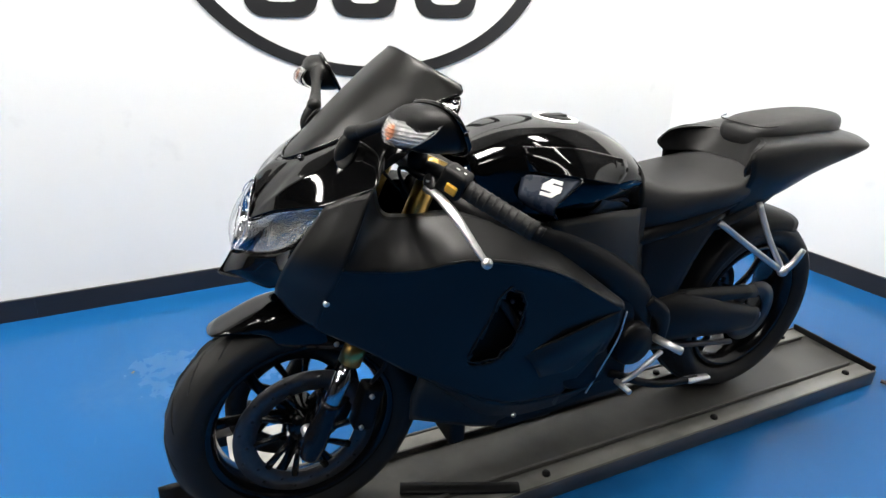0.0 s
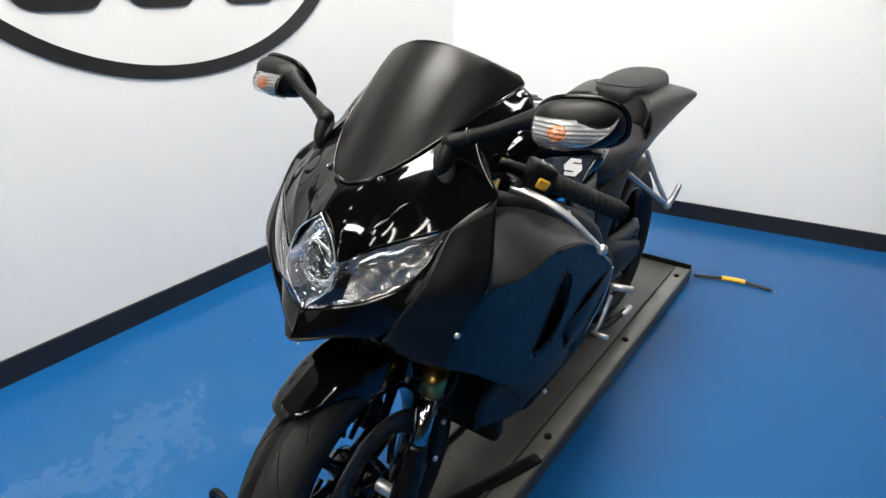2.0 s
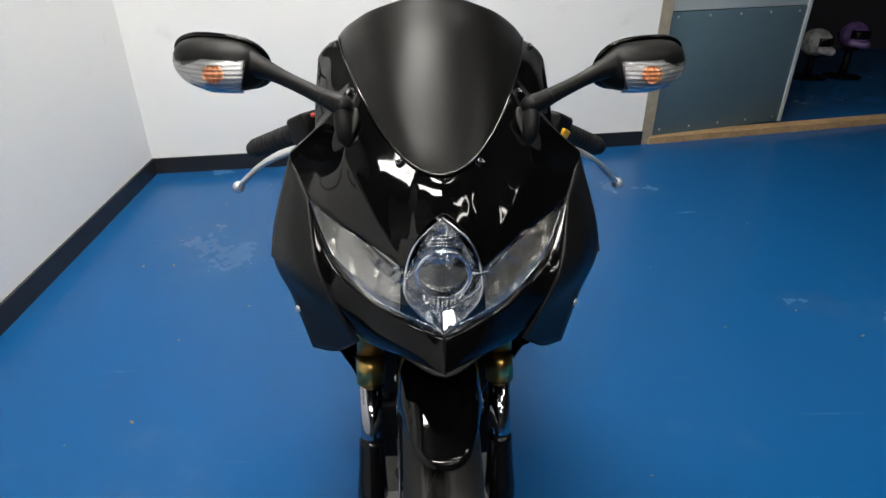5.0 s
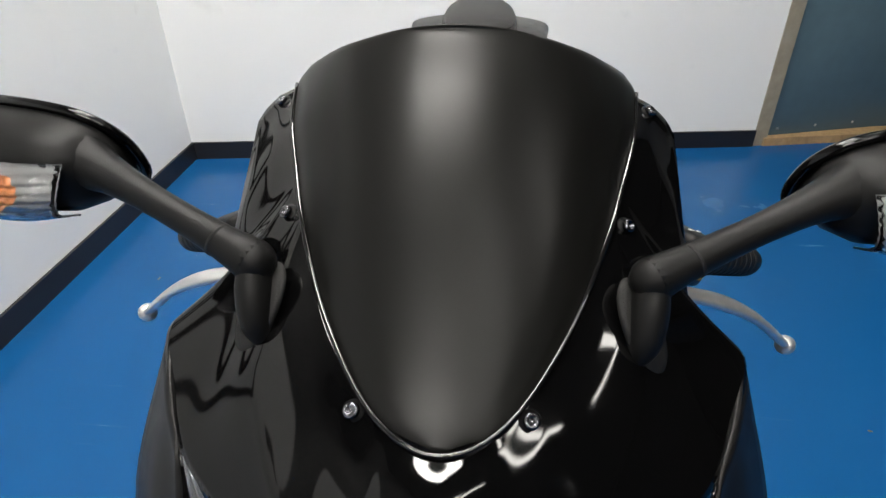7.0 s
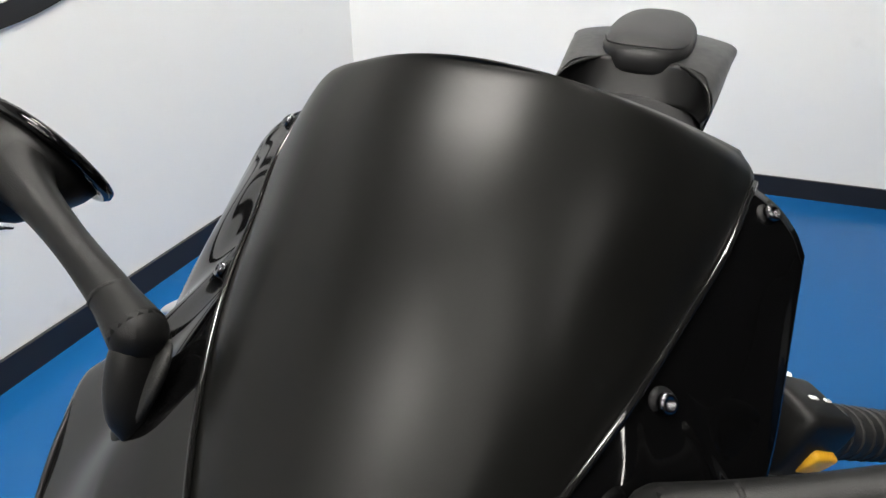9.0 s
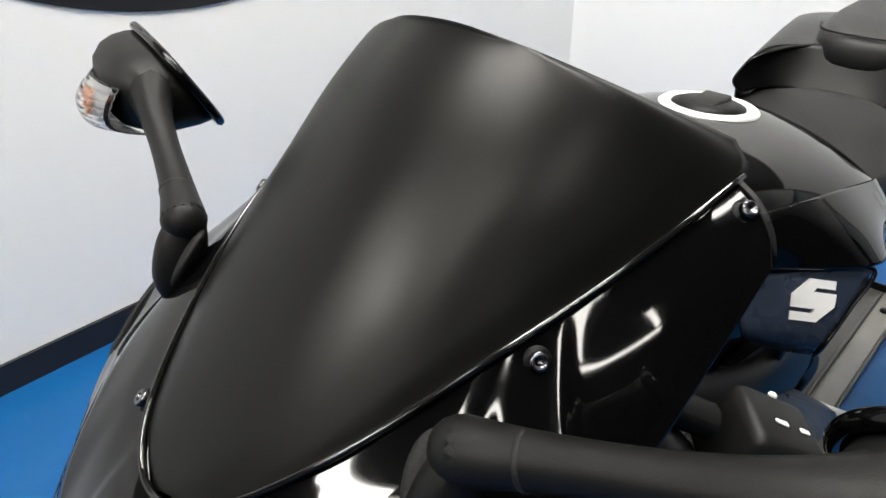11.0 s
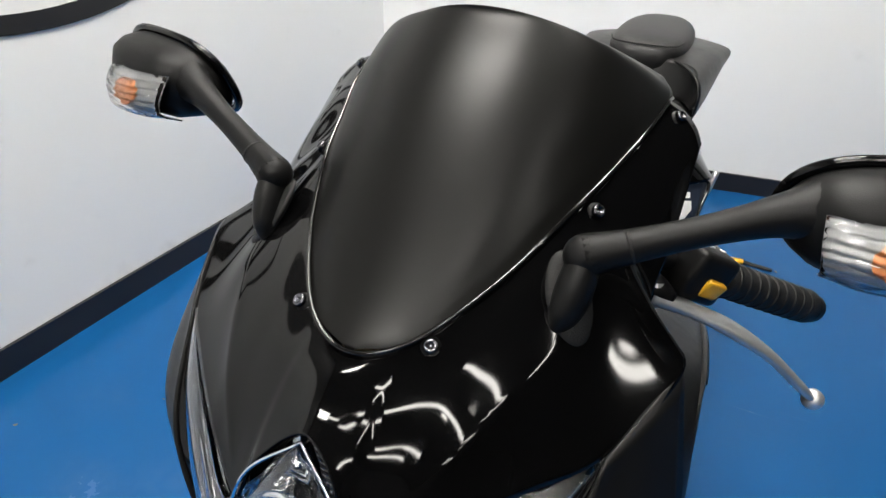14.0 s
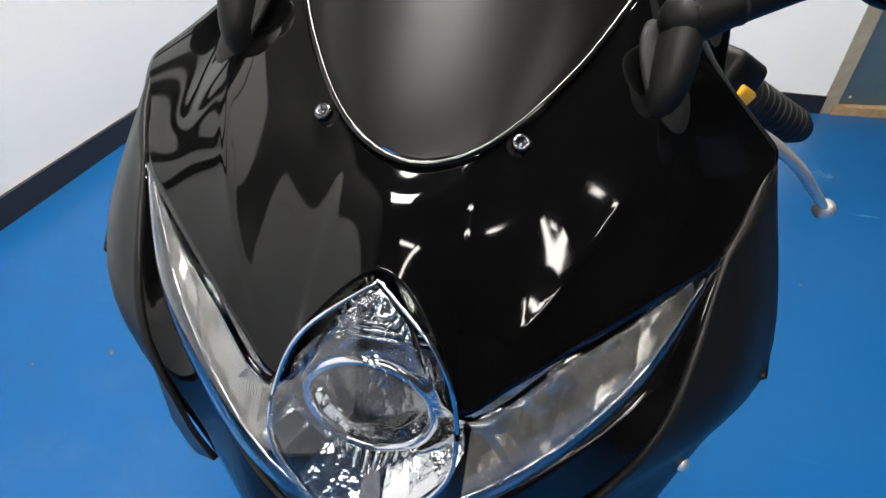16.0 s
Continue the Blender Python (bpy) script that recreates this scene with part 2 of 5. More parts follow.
def add_ribs(m, scale, depth):
    """Fine horizontal ribs moulded into a lens."""
    nt = m.node_tree
    co = nt.nodes.new("ShaderNodeTexCoord")
    w = nt.nodes.new("ShaderNodeTexWave")
    w.bands_direction = "Z"
    w.inputs["Scale"].default_value, w.inputs["Distortion"].default_value = scale, 0.6
    nt.links.new(co.outputs["Object"], w.inputs["Vector"])
    bp = nt.nodes.new("ShaderNodeBump")
    bp.inputs["Strength"].default_value, bp.inputs["Distance"].default_value = 0.7, depth
    nt.links.new(w.outputs["Fac"], bp.inputs["Height"])
    nt.links.new(bp.outputs[0], nt.nodes["Principled BSDF"].inputs["Normal"])


add_ribs(RIBBED, 55, 0.0007)
SHIELD = mat("satin_navy_black", (0.016, 0.022, 0.036), 0.28, spec=0.28, rough_vary=0.05, scale=30)
SCREW = mat("worn_screw_steel", (0.13, 0.13, 0.14), 0.22, metal=1.0, vary=0.2, scale=90)
EMBLEM = mat("silver_emblem", (0.85, 0.85, 0.84), 0.3, metal=0.3)
MARK = mat("white_marking", (0.7, 0.7, 0.68), 0.5)
TUBE = emitter("lit_diffuser", (1.0, 0.965, 0.90), LAMP_POWER)
BATTEN_TUBE = emitter("lit_tube", (1.0, 0.965, 0.90), LAMP_POWER * 0.48)
FIXTURE = mat("white_enamel", (0.75, 0.75, 0.73), 0.35)


# ---- mesh helpers ----
def part(name, bm, material, parent=None, label="", smooth=True):
    me = bpy.data.meshes.new(name)
    bm.to_mesh(me)
    bm.free()
    me.materials.append(material)
    for p in me.polygons:
        p.use_smooth = smooth
    ob = new(name, me)
    ob.parent = parent
    if label:
        tagged(ob, label)
    return ob


def bevelled(ob, width=0.003, segments=2, angle=35):
    mod = ob.modifiers.new("edge", "BEVEL")
    mod.width, mod.segments, mod.limit_method, mod.angle_limit = width, segments, "ANGLE", radians(angle)
    return ob


def shell(ob, thick=0.003, offset=-1):
    mod = ob.modifiers.new("thickness", "SOLIDIFY")
    mod.thickness, mod.offset = thick, offset
    return ob


def thing(name, label, category, at=None, group="", kind=""):
    ob = new(name)
    ob.matrix_world = at or Matrix()
    ob.empty_display_size = 0.1
    return tagged(ob, label, category, group, kind)


def box(bm, x0, x1, y0, y1, z0, z1, m=None):
    v = [bm.verts.new((m @ Vector(p)) if m else p) for p in ((x0, y0, z0), (x1, y0, z0), (x1, y1, z0), (x0, y1, z0), (x0, y0, z1), (x1, y0, z1), (x1, y1, z1), (x0, y1, z1))]
    for f in ((3, 2, 1, 0), (4, 5, 6, 7), (0, 1, 5, 4), (1, 2, 6, 5), (2, 3, 7, 6), (3, 0, 4, 7)):
        bm.faces.new([v[i] for i in f])
    return bm


def spline(points, n):
    """n + 1 points along a Catmull-Rom curve through the points."""
    p = [Vector(q) for q in points]
    p = [2 * p[0] - p[1]] + p + [2 * p[-1] - p[-2]]
    out, spans = [], len(p) - 3
    for i in range(n + 1):
        s = i / n * spans
        k = min(int(s), spans - 1)
        t = s - k
        a, b, c, d = p[k:k + 4]
        out.append(0.5 * (2 * b + (c - a) * t + (2 * a - 5 * b + 4 * c - d) * t * t + (3 * b - a - 3 * c + d) * t ** 3))
    return out


def patch_points(rows, nu, nv):
    """A smooth grid of points through a small grid of control points."""
    along = [spline(r, nv) for r in rows]
    return [list(col) for col in zip(*[spline([a[j] for a in along], nu) for j in range(nv + 1)])]


def grid_bm(points, bm=None, close=False, hole=None):
    bm = bm or bmesh.new()
    v = [[bm.verts.new(p) for p in row] for row in points]
    n = len(v)
    for i in range(n if close else n - 1):
        for j in range(len(v[0]) - 1):
            if hole and hole(i / (n - 1), j / (len(v[0]) - 1)):
                continue
            quad = [v[i][j], v[(i + 1) % n][j], v[(i + 1) % n][j + 1], v[i][j + 1]]
            bm.faces.new(quad)
    return bm


def mirror_rows(rows):
    """Rows from the middle outwards (first at x = 0), made into rows from one side to the other."""
    return [[(-x, y, z) for x, y, z in r] for r in reversed(rows[1:])] + [list(r) for r in rows]


def outward(bm):
    bmesh.ops.remove_doubles(bm, verts=bm.verts, dist=0.00005)
    bmesh.ops.recalc_face_normals(bm, faces=bm.faces)
    return bm


def face_towards(bm, way):
    """Turns a sheet so that its faces look along way on the whole."""
    bm.normal_update()
    if sum((f.normal * f.calc_area()).dot(Vector(way)) for f in bm.faces) < 0:
        bmesh.ops.reverse_faces(bm, faces=bm.faces)
    return bm


def sheet(name, rows, material, parent, nu=16, nv=12, thick=0.003, way=(0, -1, 0.5), label="", hole=None):
    pts = patch_points(rows, nu, nv)
    bm = face_towards(grid_bm(pts, hole=hole), way)
    return shell(part(name, bm, material, parent, label), thick)


def sweep(points, radii, seg=12, n=None, flat=1.0, up=(0, 0, 1), bm=None, caps=True):
    """A tube along a smooth line; radii are given at the points; flat squeezes it along up."""
    n = n or 6 * (len(points) - 1)
    line = spline(points, n)
    rad = [v.x for v in spline([(r, 0, 0) for r in radii], n)]
    bm = bm or bmesh.new()
    rings = []
    for i, p in enumerate(line):
        d = (line[min(i + 1, n)] - line[max(i - 1, 0)]).normalized()
        s = d.cross(Vector(up)).normalized()
        u = s.cross(d)
        rings.append([bm.verts.new(p + rad[i] * (math.cos(a) * s + flat * math.sin(a) * u)) for a in [2 * math.pi * k / seg for k in range(seg)]])
    for a, b in zip(rings, rings[1:]):
        for k in range(seg):
            bm.faces.new((a[k], a[(k + 1) % seg], b[(k + 1) % seg], b[k]))
    if caps:
        bm.faces.new(list(reversed(rings[0])))
        bm.faces.new(rings[-1])
    bmesh.ops.recalc_face_normals(bm, faces=bm.faces)
    return bm


def lathe(profile, seg=48, m=None, bm=None, close=True):
    """Turns a profile of (radius, along) round the x axis."""
    bm = bm or bmesh.new()
    m = m or Matrix()
    rings = [[bm.verts.new(m @ Vector((x, r * math.cos(a), r * math.sin(a)))) for r, x in profile] for a in [2 * math.pi * k / seg for k in range(seg)]]
    count = len(profile)
    for k in range(seg):
        a, b = rings[k], rings[(k + 1) % seg]
        for j in range(count if close else count - 1):
            bm.faces.new((a[j], b[j], b[(j + 1) % count], a[(j + 1) % count]))
    bmesh.ops.recalc_face_normals(bm, faces=bm.faces)
    return bm


def rod(a, b, r, seg=12, bm=None, r2=None):
    a, b = Vector(a), Vector(b)
    up = (0, 0, 1) if abs((b - a).normalized().z) < 0.9 else (0, 1, 0)
    return sweep([a, b], [r, r if r2 is None else r2], seg, 1, up=up, bm=bm)


def ellipsoid(c, r, bm=None, m=None, seg=16, rings=10, power=1.0):
    bm = bm or bmesh.new()
    made = bmesh.ops.create_uvsphere(bm, u_segments=seg, v_segments=rings, radius=1)["verts"]
    for v in made:
        p = Vector([math.copysign(abs(q) ** power, q) * s for q, s in zip(v.co, r)])
        v.co = (m @ p if m else p) + Vector(c)
    return bm


# ---- the room ----
LEFT = [(-1.46, -6.0), (-1.50, -0.7), (-1.635, 2.77)]
BACK = [(-1.635, 2.77), (1.44, 3.17)]
H = 4.0
structure = "structure"


def wall_run(name, a, b, z0, z1, thick, material, side=1, label=""):
    """A wall with thickness from a to b; side: to which side of the way a-b its body lies."""
    a, b = Vector((*a, 0)), Vector((*b, 0))
    d = (b - a).normalized()
    n = Vector((-d.y, d.x, 0)) * side * thick
    bm = bmesh.new()
    v = [bm.verts.new(p + Vector((0, 0, z))) for z in (z0, z1) for p in (a, b, b + n, a + n)]
    for f in ((3, 2, 1, 0), (4, 5, 6, 7), (0, 1, 5, 4), (1, 2, 6, 5), (2, 3, 7, 6), (3, 0, 4, 7)):
        bm.faces.new([v[i] for i in f])
    bmesh.ops.recalc_face_normals(bm, faces=bm.faces)
    return tagged(part(name, bm, material, None, label, smooth=False), label, "wall" if "wall" in name else "trim", kind=structure)


floor = tagged(part("floor", box(bmesh.new(), -2.2, 8.0, -6.2, 9.0, -0.1, 0.0), FLOOR, smooth=False), "glossy blue epoxy floor with dusty scuffs", "floor", kind=structure)
ceiling = tagged(part("ceiling", box(bmesh.new(), -2.2, 8.0, -6.2, 9.0, H, H + 0.1), CEILING, smooth=False), "dark open ceiling above the showroom", "ceiling", kind=structure)
WHITE_TOP = 2.35
wall_run("wall_west", LEFT[0], LEFT[1], 0, WHITE_TOP, 0.15, WALL, 1, "white painted wall with faint smudges")
wall_run("wall_west_inner", LEFT[1], LEFT[2], 0, WHITE_TOP, 0.15, WALL, 1, "white painted wall carrying a large oval sign")
wall_run("wall_north", BACK[0], BACK[1], 0, WHITE_TOP, 0.15, WALL, 1, "white painted end wall above a black base")
# Unseen upper walls, added dark so the gloss cowl reflects less white.
for a, b in ((LEFT[0], LEFT[1]), (LEFT[1], LEFT[2]), (BACK[0], BACK[1])):
    wall_run("wall_upper", a, b, WHITE_TOP, H, 0.15, OPEN_WALL, 1, "unseen dark upper wall, added to darken reflections")
wall_run("wall_south", (-2.0, -6.0), (7.5, -6.0), 0, H, 0.15, OPEN_WALL, -1, "dark grey wall behind the showroom")
wall_run("wall_east", (7.5, -6.0), (7.5, 8.5), 0, H, 0.15, OPEN_WALL, -1, "dark grey wall far across the room")
BH = 0.094
wall_run("baseboard", (LEFT[0][0] + 0.0, LEFT[0][1]), LEFT[1], 0, BH, -0.012, BASE, 1, "black vinyl base along the wall")
wall_run("baseboard", LEFT[1], LEFT[2], 0, BH, -0.012, BASE, 1, "black vinyl base along the wall")
wall_run("baseboard", (BACK[0][0] + 0.012, BACK[0][1] + 0.0016), BACK[1], 0, BH, -0.012, BASE, 1, "black vinyl base along the wall")


def sign_on_wall():
    """Large black oval outline with rounded block shapes inside, lying on the west wall."""
    a, b = Vector((*LEFT[1], 0)), Vector((*LEFT[2], 0))
    d = (b - a).normalized()
    n = Vector((d.y, -d.x, 0))

    def at(y, z, lift):
        s = (y - a.y) / d.y
        return a + d * s + n * lift + Vector((0, 0, z))

    root = thing("oval_wall_sign", "large black oval outline sign with block shapes on white wall", "wall sign", pose(*at(0.86, 0, 0)))
    inv = root.matrix_world.inverted()

    def band(name, outer, inner, count):
        bm = bmesh.new()
        rings = []
        for k in range(count):
            o, i = outer(k / count), inner(k / count)
            rings.append([bm.verts.new(inv @ at(*p, h)) for p, h in ((o, 0.0), (o, 0.005), (i, 0.005), (i, 0.0))])
        for k in range(count):
            p, q = rings[k], rings[(k + 1) % count]
            for j in range(4):
                bm.faces.new((p[j], q[j], q[(j + 1) % 4], p[(j + 1) % 4]))
        bmesh.ops.recalc_face_normals(bm, faces=bm.faces)
        return part(name, bm, LOGO, root, smooth=False)

    def oval(cy, cz, ry, rz, power=1.0):
        def f(u):
            c, s = math.cos(2 * math.pi * u), math.sin(2 * math.pi * u)
            return cy + ry * math.copysign(abs(c) ** power, c), cz + rz * math.copysign(abs(s) ** power, s)
        return f

    band("oval_outline", oval(0.86, 1.53, 0.88, 0.605), oval(0.85, 1.548, 0.82, 0.572), 96)
    for cy, w in ((0.415, 0.165), (0.78, 0.16), (1.18, 0.17)):
        band("letter_block", oval(cy, 1.46, w, 0.275, 0.45), oval(cy, 1.46, w - 0.07, 0.215, 0.45), 48)


sign_on_wall()


def doorway():
    """Timber trim, riveted blue-grey panel, timber sill and the dark room behind."""
    wall_run("door_1", (1.44, 3.165), (1.52, 3.19), 0, H, 0.12, TRIM, 1, "grey-brown timber door casing beside the wall")
    p0, p1 = Vector((1.52, 3.215)), Vector((2.56, 3.52))
    root = thing("riveted_panel", "blue-grey riveted metal sheet panel standing in the doorway", "panel", pose(p0.x, p0.y, 0, 0, 0, math.degrees(math.atan2(p1.y - p0.y, p1.x - p0.x))))
    wide = (p1 - p0).length
    bevelled(part("lower_sheet", box(bmesh.new(), 0, wide, 0, 0.03, 0.045, 0.83), PANEL, root), 0.003)
    bevelled(part("upper_sheet", box(bmesh.new(), 0, wide, 0.006, 0.03, 0.834, 2.2), PALE, root, "paler upper sheet"), 0.003)
    bevelled(part("edge_strip", box(bmesh.new(), wide, wide + 0.03, -0.006, 0.036, 0.045, 2.2), PALE, root, "pale metal edge strip"), 0.002)
    for k in range(5):
        for z in (0.085, 0.80):
            x = 0.06 + k * (wide - 0.12) / 4
            part("rivet", ellipsoid((x, -0.001, z), (0.008, 0.004, 0.008), seg=8, rings=5), ALLOY, root)
    wall_run("trim_sill", (1.50, 3.17), (5.6, 4.0), 0, 0.045, 0.10, TIMBER, 1, "worn timber sill across the doorway")
    # near-black wall colour stands in for the missing light in this room
    wall_run("wall_dark", (2.0, 6.6), (7.4, 6.6), 0, H, 0.12, DARK, 1, "wall of the unlit room beyond, its shade put in the colour")
    wall_run("wall_dark_side", (1.7, 3.5), (1.7, 6.6), 0, H, 0.12, DARK, 1, "side wall of the unlit room, its shade put in the colour")
    wall_run("wall_north_east", (5.6, 4.0), (7.5, 4.4), 0, H, 0.12, WALL, 1, "white painted wall beyond the doorway")
    wall_run("wall_lintel", (1.5, 3.21), (5.6, 4.04), 2.2, H, 0.12, WALL, 1, "white painted wall over the doorway")


doorway()


def helmet(at, shell_mat, name_label):
    root = thing("helmet", name_label, "helmet", at, "helmets on stands")
    bm = ellipsoid((0, 0, 0.12), (0.115, 0.14, 0.125), seg=24, rings=16)
    shell_ob = part("shell", bm, shell_mat, root)
    bm = bmesh.new()
    rows = [[(0.118 * math.sin(a) * c, -0.142 * math.cos(a) * c - 0.006, z) for a in (-1.1, -0.6, 0, 0.6, 1.1)] for z, c in ((0.10, 0.99), (0.14, 1.0), (0.175, 0.92))]
    sheet("visor", rows, GLOSS, root, 6, 12, 0.003, (0, -1, 0), "dark visor")
    part("chin_bar", sweep([(-0.10, -0.06, 0.07), (0, -0.155, 0.05), (0.10, -0.06, 0.07)], [0.03, 0.035, 0.03], 10), shell_mat, root)
    return root


HELMET_A = mat("patterned_white_shell", (0.5, 0.5, 0.5), 0.25, vary=0.8, scale=22, coat=0.5)
HELMET_B = mat("patterned_blue_red_shell", (0.12, 0.07, 0.2), 0.25, vary=0.8, scale=18, coat=0.5)


def display_stand(at, h):
    root = thing("helmet_stand", "black metal display stand with a round foot", "stand", at, "helmet stands")
    part("foot", lathe([(0.0, 0), (0.17, 0), (0.17, 0.012), (0.0, 0.02)], 24, Matrix.Rotation(radians(-90), 4, "Y"), close=False), DULL, root)
    part("pole", rod((0, 0, 0.01), (0, 0, h - 0.01), 0.035), DULL, root)
    part("top_plate", lathe([(0.0, 0), (0.08, 0), (0.08, 0.01), (0.0, 0.01)], 20, Matrix.Translation((0, 0, h - 0.012)) @ Matrix.Rotation(radians(-90), 4, "Y"), close=False), DULL, root)
    return root


display_stand(pose(3.72, 5.10, 0), 0.21)
helmet(pose(3.72, 5.10, 0.21, 0, 0, 35), HELMET_A, "white and black patterned full-face helmet on a stand")
display_stand(pose(4.08, 5.12, 0), 0.27)
helmet(pose(4.08, 5.12, 0.27, 0, 0, 10), HELMET_B, "blue and red patterned full-face helmet on a stand")


def ceiling_light(at):
    root = thing("ceiling_light", "white enamel ceiling light with a lit diffuser", "ceiling light", at, "ceiling lights")
    bm = box(bmesh.new(), -0.61, 0.61, -0.24, 0.24, -0.05, 0.0)
    bevelled(part("housing", bm, FIXTURE, root), 0.01)
    for y in (-0.115, 0.115):
        bevelled(part("diffuser", box(bmesh.new(), -0.59, 0.59, y - 0.095, y + 0.095, -0.075, -0.052), TUBE, root, "lit white diffuser"), 0.01)
    return root


first = ceiling_light(pose(-0.45, 0.15, H))
for x, y in ((-0.4, 1.9), (-0.4, -2.6)):
    copy_thing(first, pose(x, y, H))


def strip_light(at):
    root = thing("strip_light", "white enamel batten with a lit diffuser on the ceiling", "strip light", at, "strip lights")
    bevelled(part("batten", box(bmesh.new(), -0.46, 0.46, -0.07, 0.07, -0.05, 0.0), FIXTURE, root), 0.008)
    bevelled(part("diffuser", box(bmesh.new(), -0.43, 0.43, -0.062, 0.062, -0.085, -0.052), BATTEN_TUBE, root, "lit white diffuser"), 0.012)
    for x in (-0.445, 0.445):
        bevelled(part("end_cap", box(bmesh.new(), x - 0.012, x + 0.012, -0.062, 0.062, -0.09, -0.048), FIXTURE, root), 0.004)
    return root


batten = strip_light(pose(2.45, -0.25, H))
for x, y, turn in ((2.90, -0.60, 62), (0.85, -1.35, 0), (1.28, -1.68, 62), (0.95, 1.5, 0), (0.35, -2.6, 0), (1.4, -2.9, 0), (2.0, -3.3, 62), (0.9, -4.3, 0), (1.8, -4.8, 0)):
    copy_thing(batten, pose(x, y, H, 0, 0, turn))


def floor_crumbs():
    """Small bits of grit and leaf lying about on the floor."""
    rnd = random.Random(7)
    verts, faces = [], []
    for k in range(46):
        x, y = rnd.uniform(-1.4, 2.4), rnd.uniform(-0.9, 2.9)
        if -0.55 < x < 0.35 and y < 2.4:
            continue
        a, n, r = rnd.uniform(0, 6.28), len(verts), rnd.uniform(0.004, 0.010)
        for dx, dy in ((-1, -0.5), (1, -0.5), (1, 0.5), (-1, 0.5)):
            px, py = r * dx * rnd.uniform(0.6, 1.2), r * dy * rnd.uniform(0.6, 1.2)
            verts.append((x + px * math.cos(a) - py * math.sin(a), y + px * math.sin(a) + py * math.cos(a), 0.0002))
        verts.append((x, y, rnd.uniform(0.002, 0.005)))
        faces += [(n, n + 1, n + 4), (n + 1, n + 2, n + 4), (n + 2, n + 3, n + 4), (n + 3, n, n + 4)]
    me = bpy.data.meshes.new("floor_crumbs")
    me.from_pydata(verts, [], faces)
    me.materials.append(CRUMB)
    tagged(new("floor_crumbs", me), "scattered brown grit and leaf bits on the floor", "debris", kind="stuff")


CRUMB = mat("dry_leaf_grit", (0.16, 0.11, 0.07), 0.8, vary=0.6, scale=40)
floor_crumbs()


# ---- the motorcycle and its platform ----
def platform():
    root = thing("steel_platform", "worn grey steel channel platform under the motorcycle", "platform", pose(0, 0, 0))
    bm = box(bmesh.new(), -0.165, 0.165, -0.32, 2.17, 0.042, 0.05)
    bevelled(part("deck", bm, STEEL, root), 0.002)
    for s in (-1, 1):
        bm = box(bmesh.new(), s * 0.165 - 0.004, s * 0.165 + 0.004, -0.32, 2.17, 0.0, 0.058)
        bevelled(part("side_flange", bm, STEEL, root), 0.002)
        bm = box(bmesh.new(), s * 0.098 - 0.004, s * 0.098 + 0.004, -0.10, 2.12, 0.05, 0.066)
        bevelled(part("guide_rib", bm, STEEL, root), 0.002)
        lo, hi = sorted((s * 0.104, s * 0.160))
        bevelled(part("flange_strip", box(bmesh.new(), lo, hi, -0.31, 2.158, 0.05, 0.0545), WORN_STEEL, root, "bare worn steel strip"), 0.002)
        for y in (0.15, 0.76, 1.40, 2.05):
            part("bolt", lathe([(0, 0), (0.013, 0), (0.011, 0.008), (0, 0.009)], 8, Matrix.Translation((s * 0.132, y, 0.0545)) @ Matrix.Rotation(radians(-90), 4, "Y"), close=False), DULL, root)
    bevelled(part("end_plate", box(bmesh.new(), -0.165, 0.165, 2.162, 2.17, 0.0, 0.075), DULL, root), 0.002)
    bevelled(part("cross_plate", box(bmesh.new(), -0.389, 0.02, -0.05, 0.14, 0.0, 0.038), PALE_STEEL, root, "pale bare steel cross plate"), 0.003)
    bevelled(part("ring_tab", box(bmesh.new(), -0.435, -0.39, -0.125, 0.05, 0.0, 0.038), DULL, root), 0.004)
    bm = sweep([(0.03, 0.36, 0.062), (0.09, 0.50, 0.064), (0.15, 0.66, 0.062)], [0.022, 0.022, 0.020], 8, flat=0.4)
    part("tie_bar", bm, DULL, root, "black flat tie bar")
    for x, y in ((-0.405, -0.11), (-0.425, 0.03)):
        ring = sweep([(x + 0.035 * math.cos(a), y, 0.072 + 0.035 * math.sin(a)) for a in [k * math.pi / 6 for k in range(13)]], [0.009] * 13, 8, 36, up=(0, 1, 0))
        part("tie_ring", ring, DULL, root, "black steel tie-down ring")
    for s in (-1, 1):
        rows = [[(s * 0.075, y, 0.05), (s * 0.085, y, 0.12), (s * 0.10, y, 0.17)] for y in (-0.22, -0.10, 0.02)]
        sheet("wheel_guide", rows, DULL, root, 6, 6, 0.005, (s, 0, 0))
    return root


platform()


def strap():
    root = thing("tie_strap", "black strap with yellow sleeve lying on the blue floor", "strap", pose(0.30, 2.25, 0))
    part("webbing", sweep([(-0.12, -0.05, 0.012), (0.0, 0.0, 0.012), (0.10, 0.02, 0.009), (0.20, 0.01, 0.008)], [0.011] * 4, 8, flat=0.5), GRIP, root)
    part("sleeve", sweep([(-0.01, -0.002, 0.013), (0.04, 0.010, 0.013), (0.09, 0.019, 0.012)], [0.014] * 3, 8, flat=0.7), YELLOW, root, "yellow sleeve")


strap()

BIKE = pose(-0.015, 0, 0, 0, 1.0, 1.5)
bike = thing("motorcycle", "gloss and satin black sport motorcycle standing on a steel platform", "motorcycle", BIKE)
AXLE, REAR = Vector((0, 0.122, 0.352)), Vector((0, 1.568, 0.367))


def both(make):
    for s in (1, -1):
        make(s)


def sx(points, s):
    return [(s * x, y, z) for x, y, z in points]


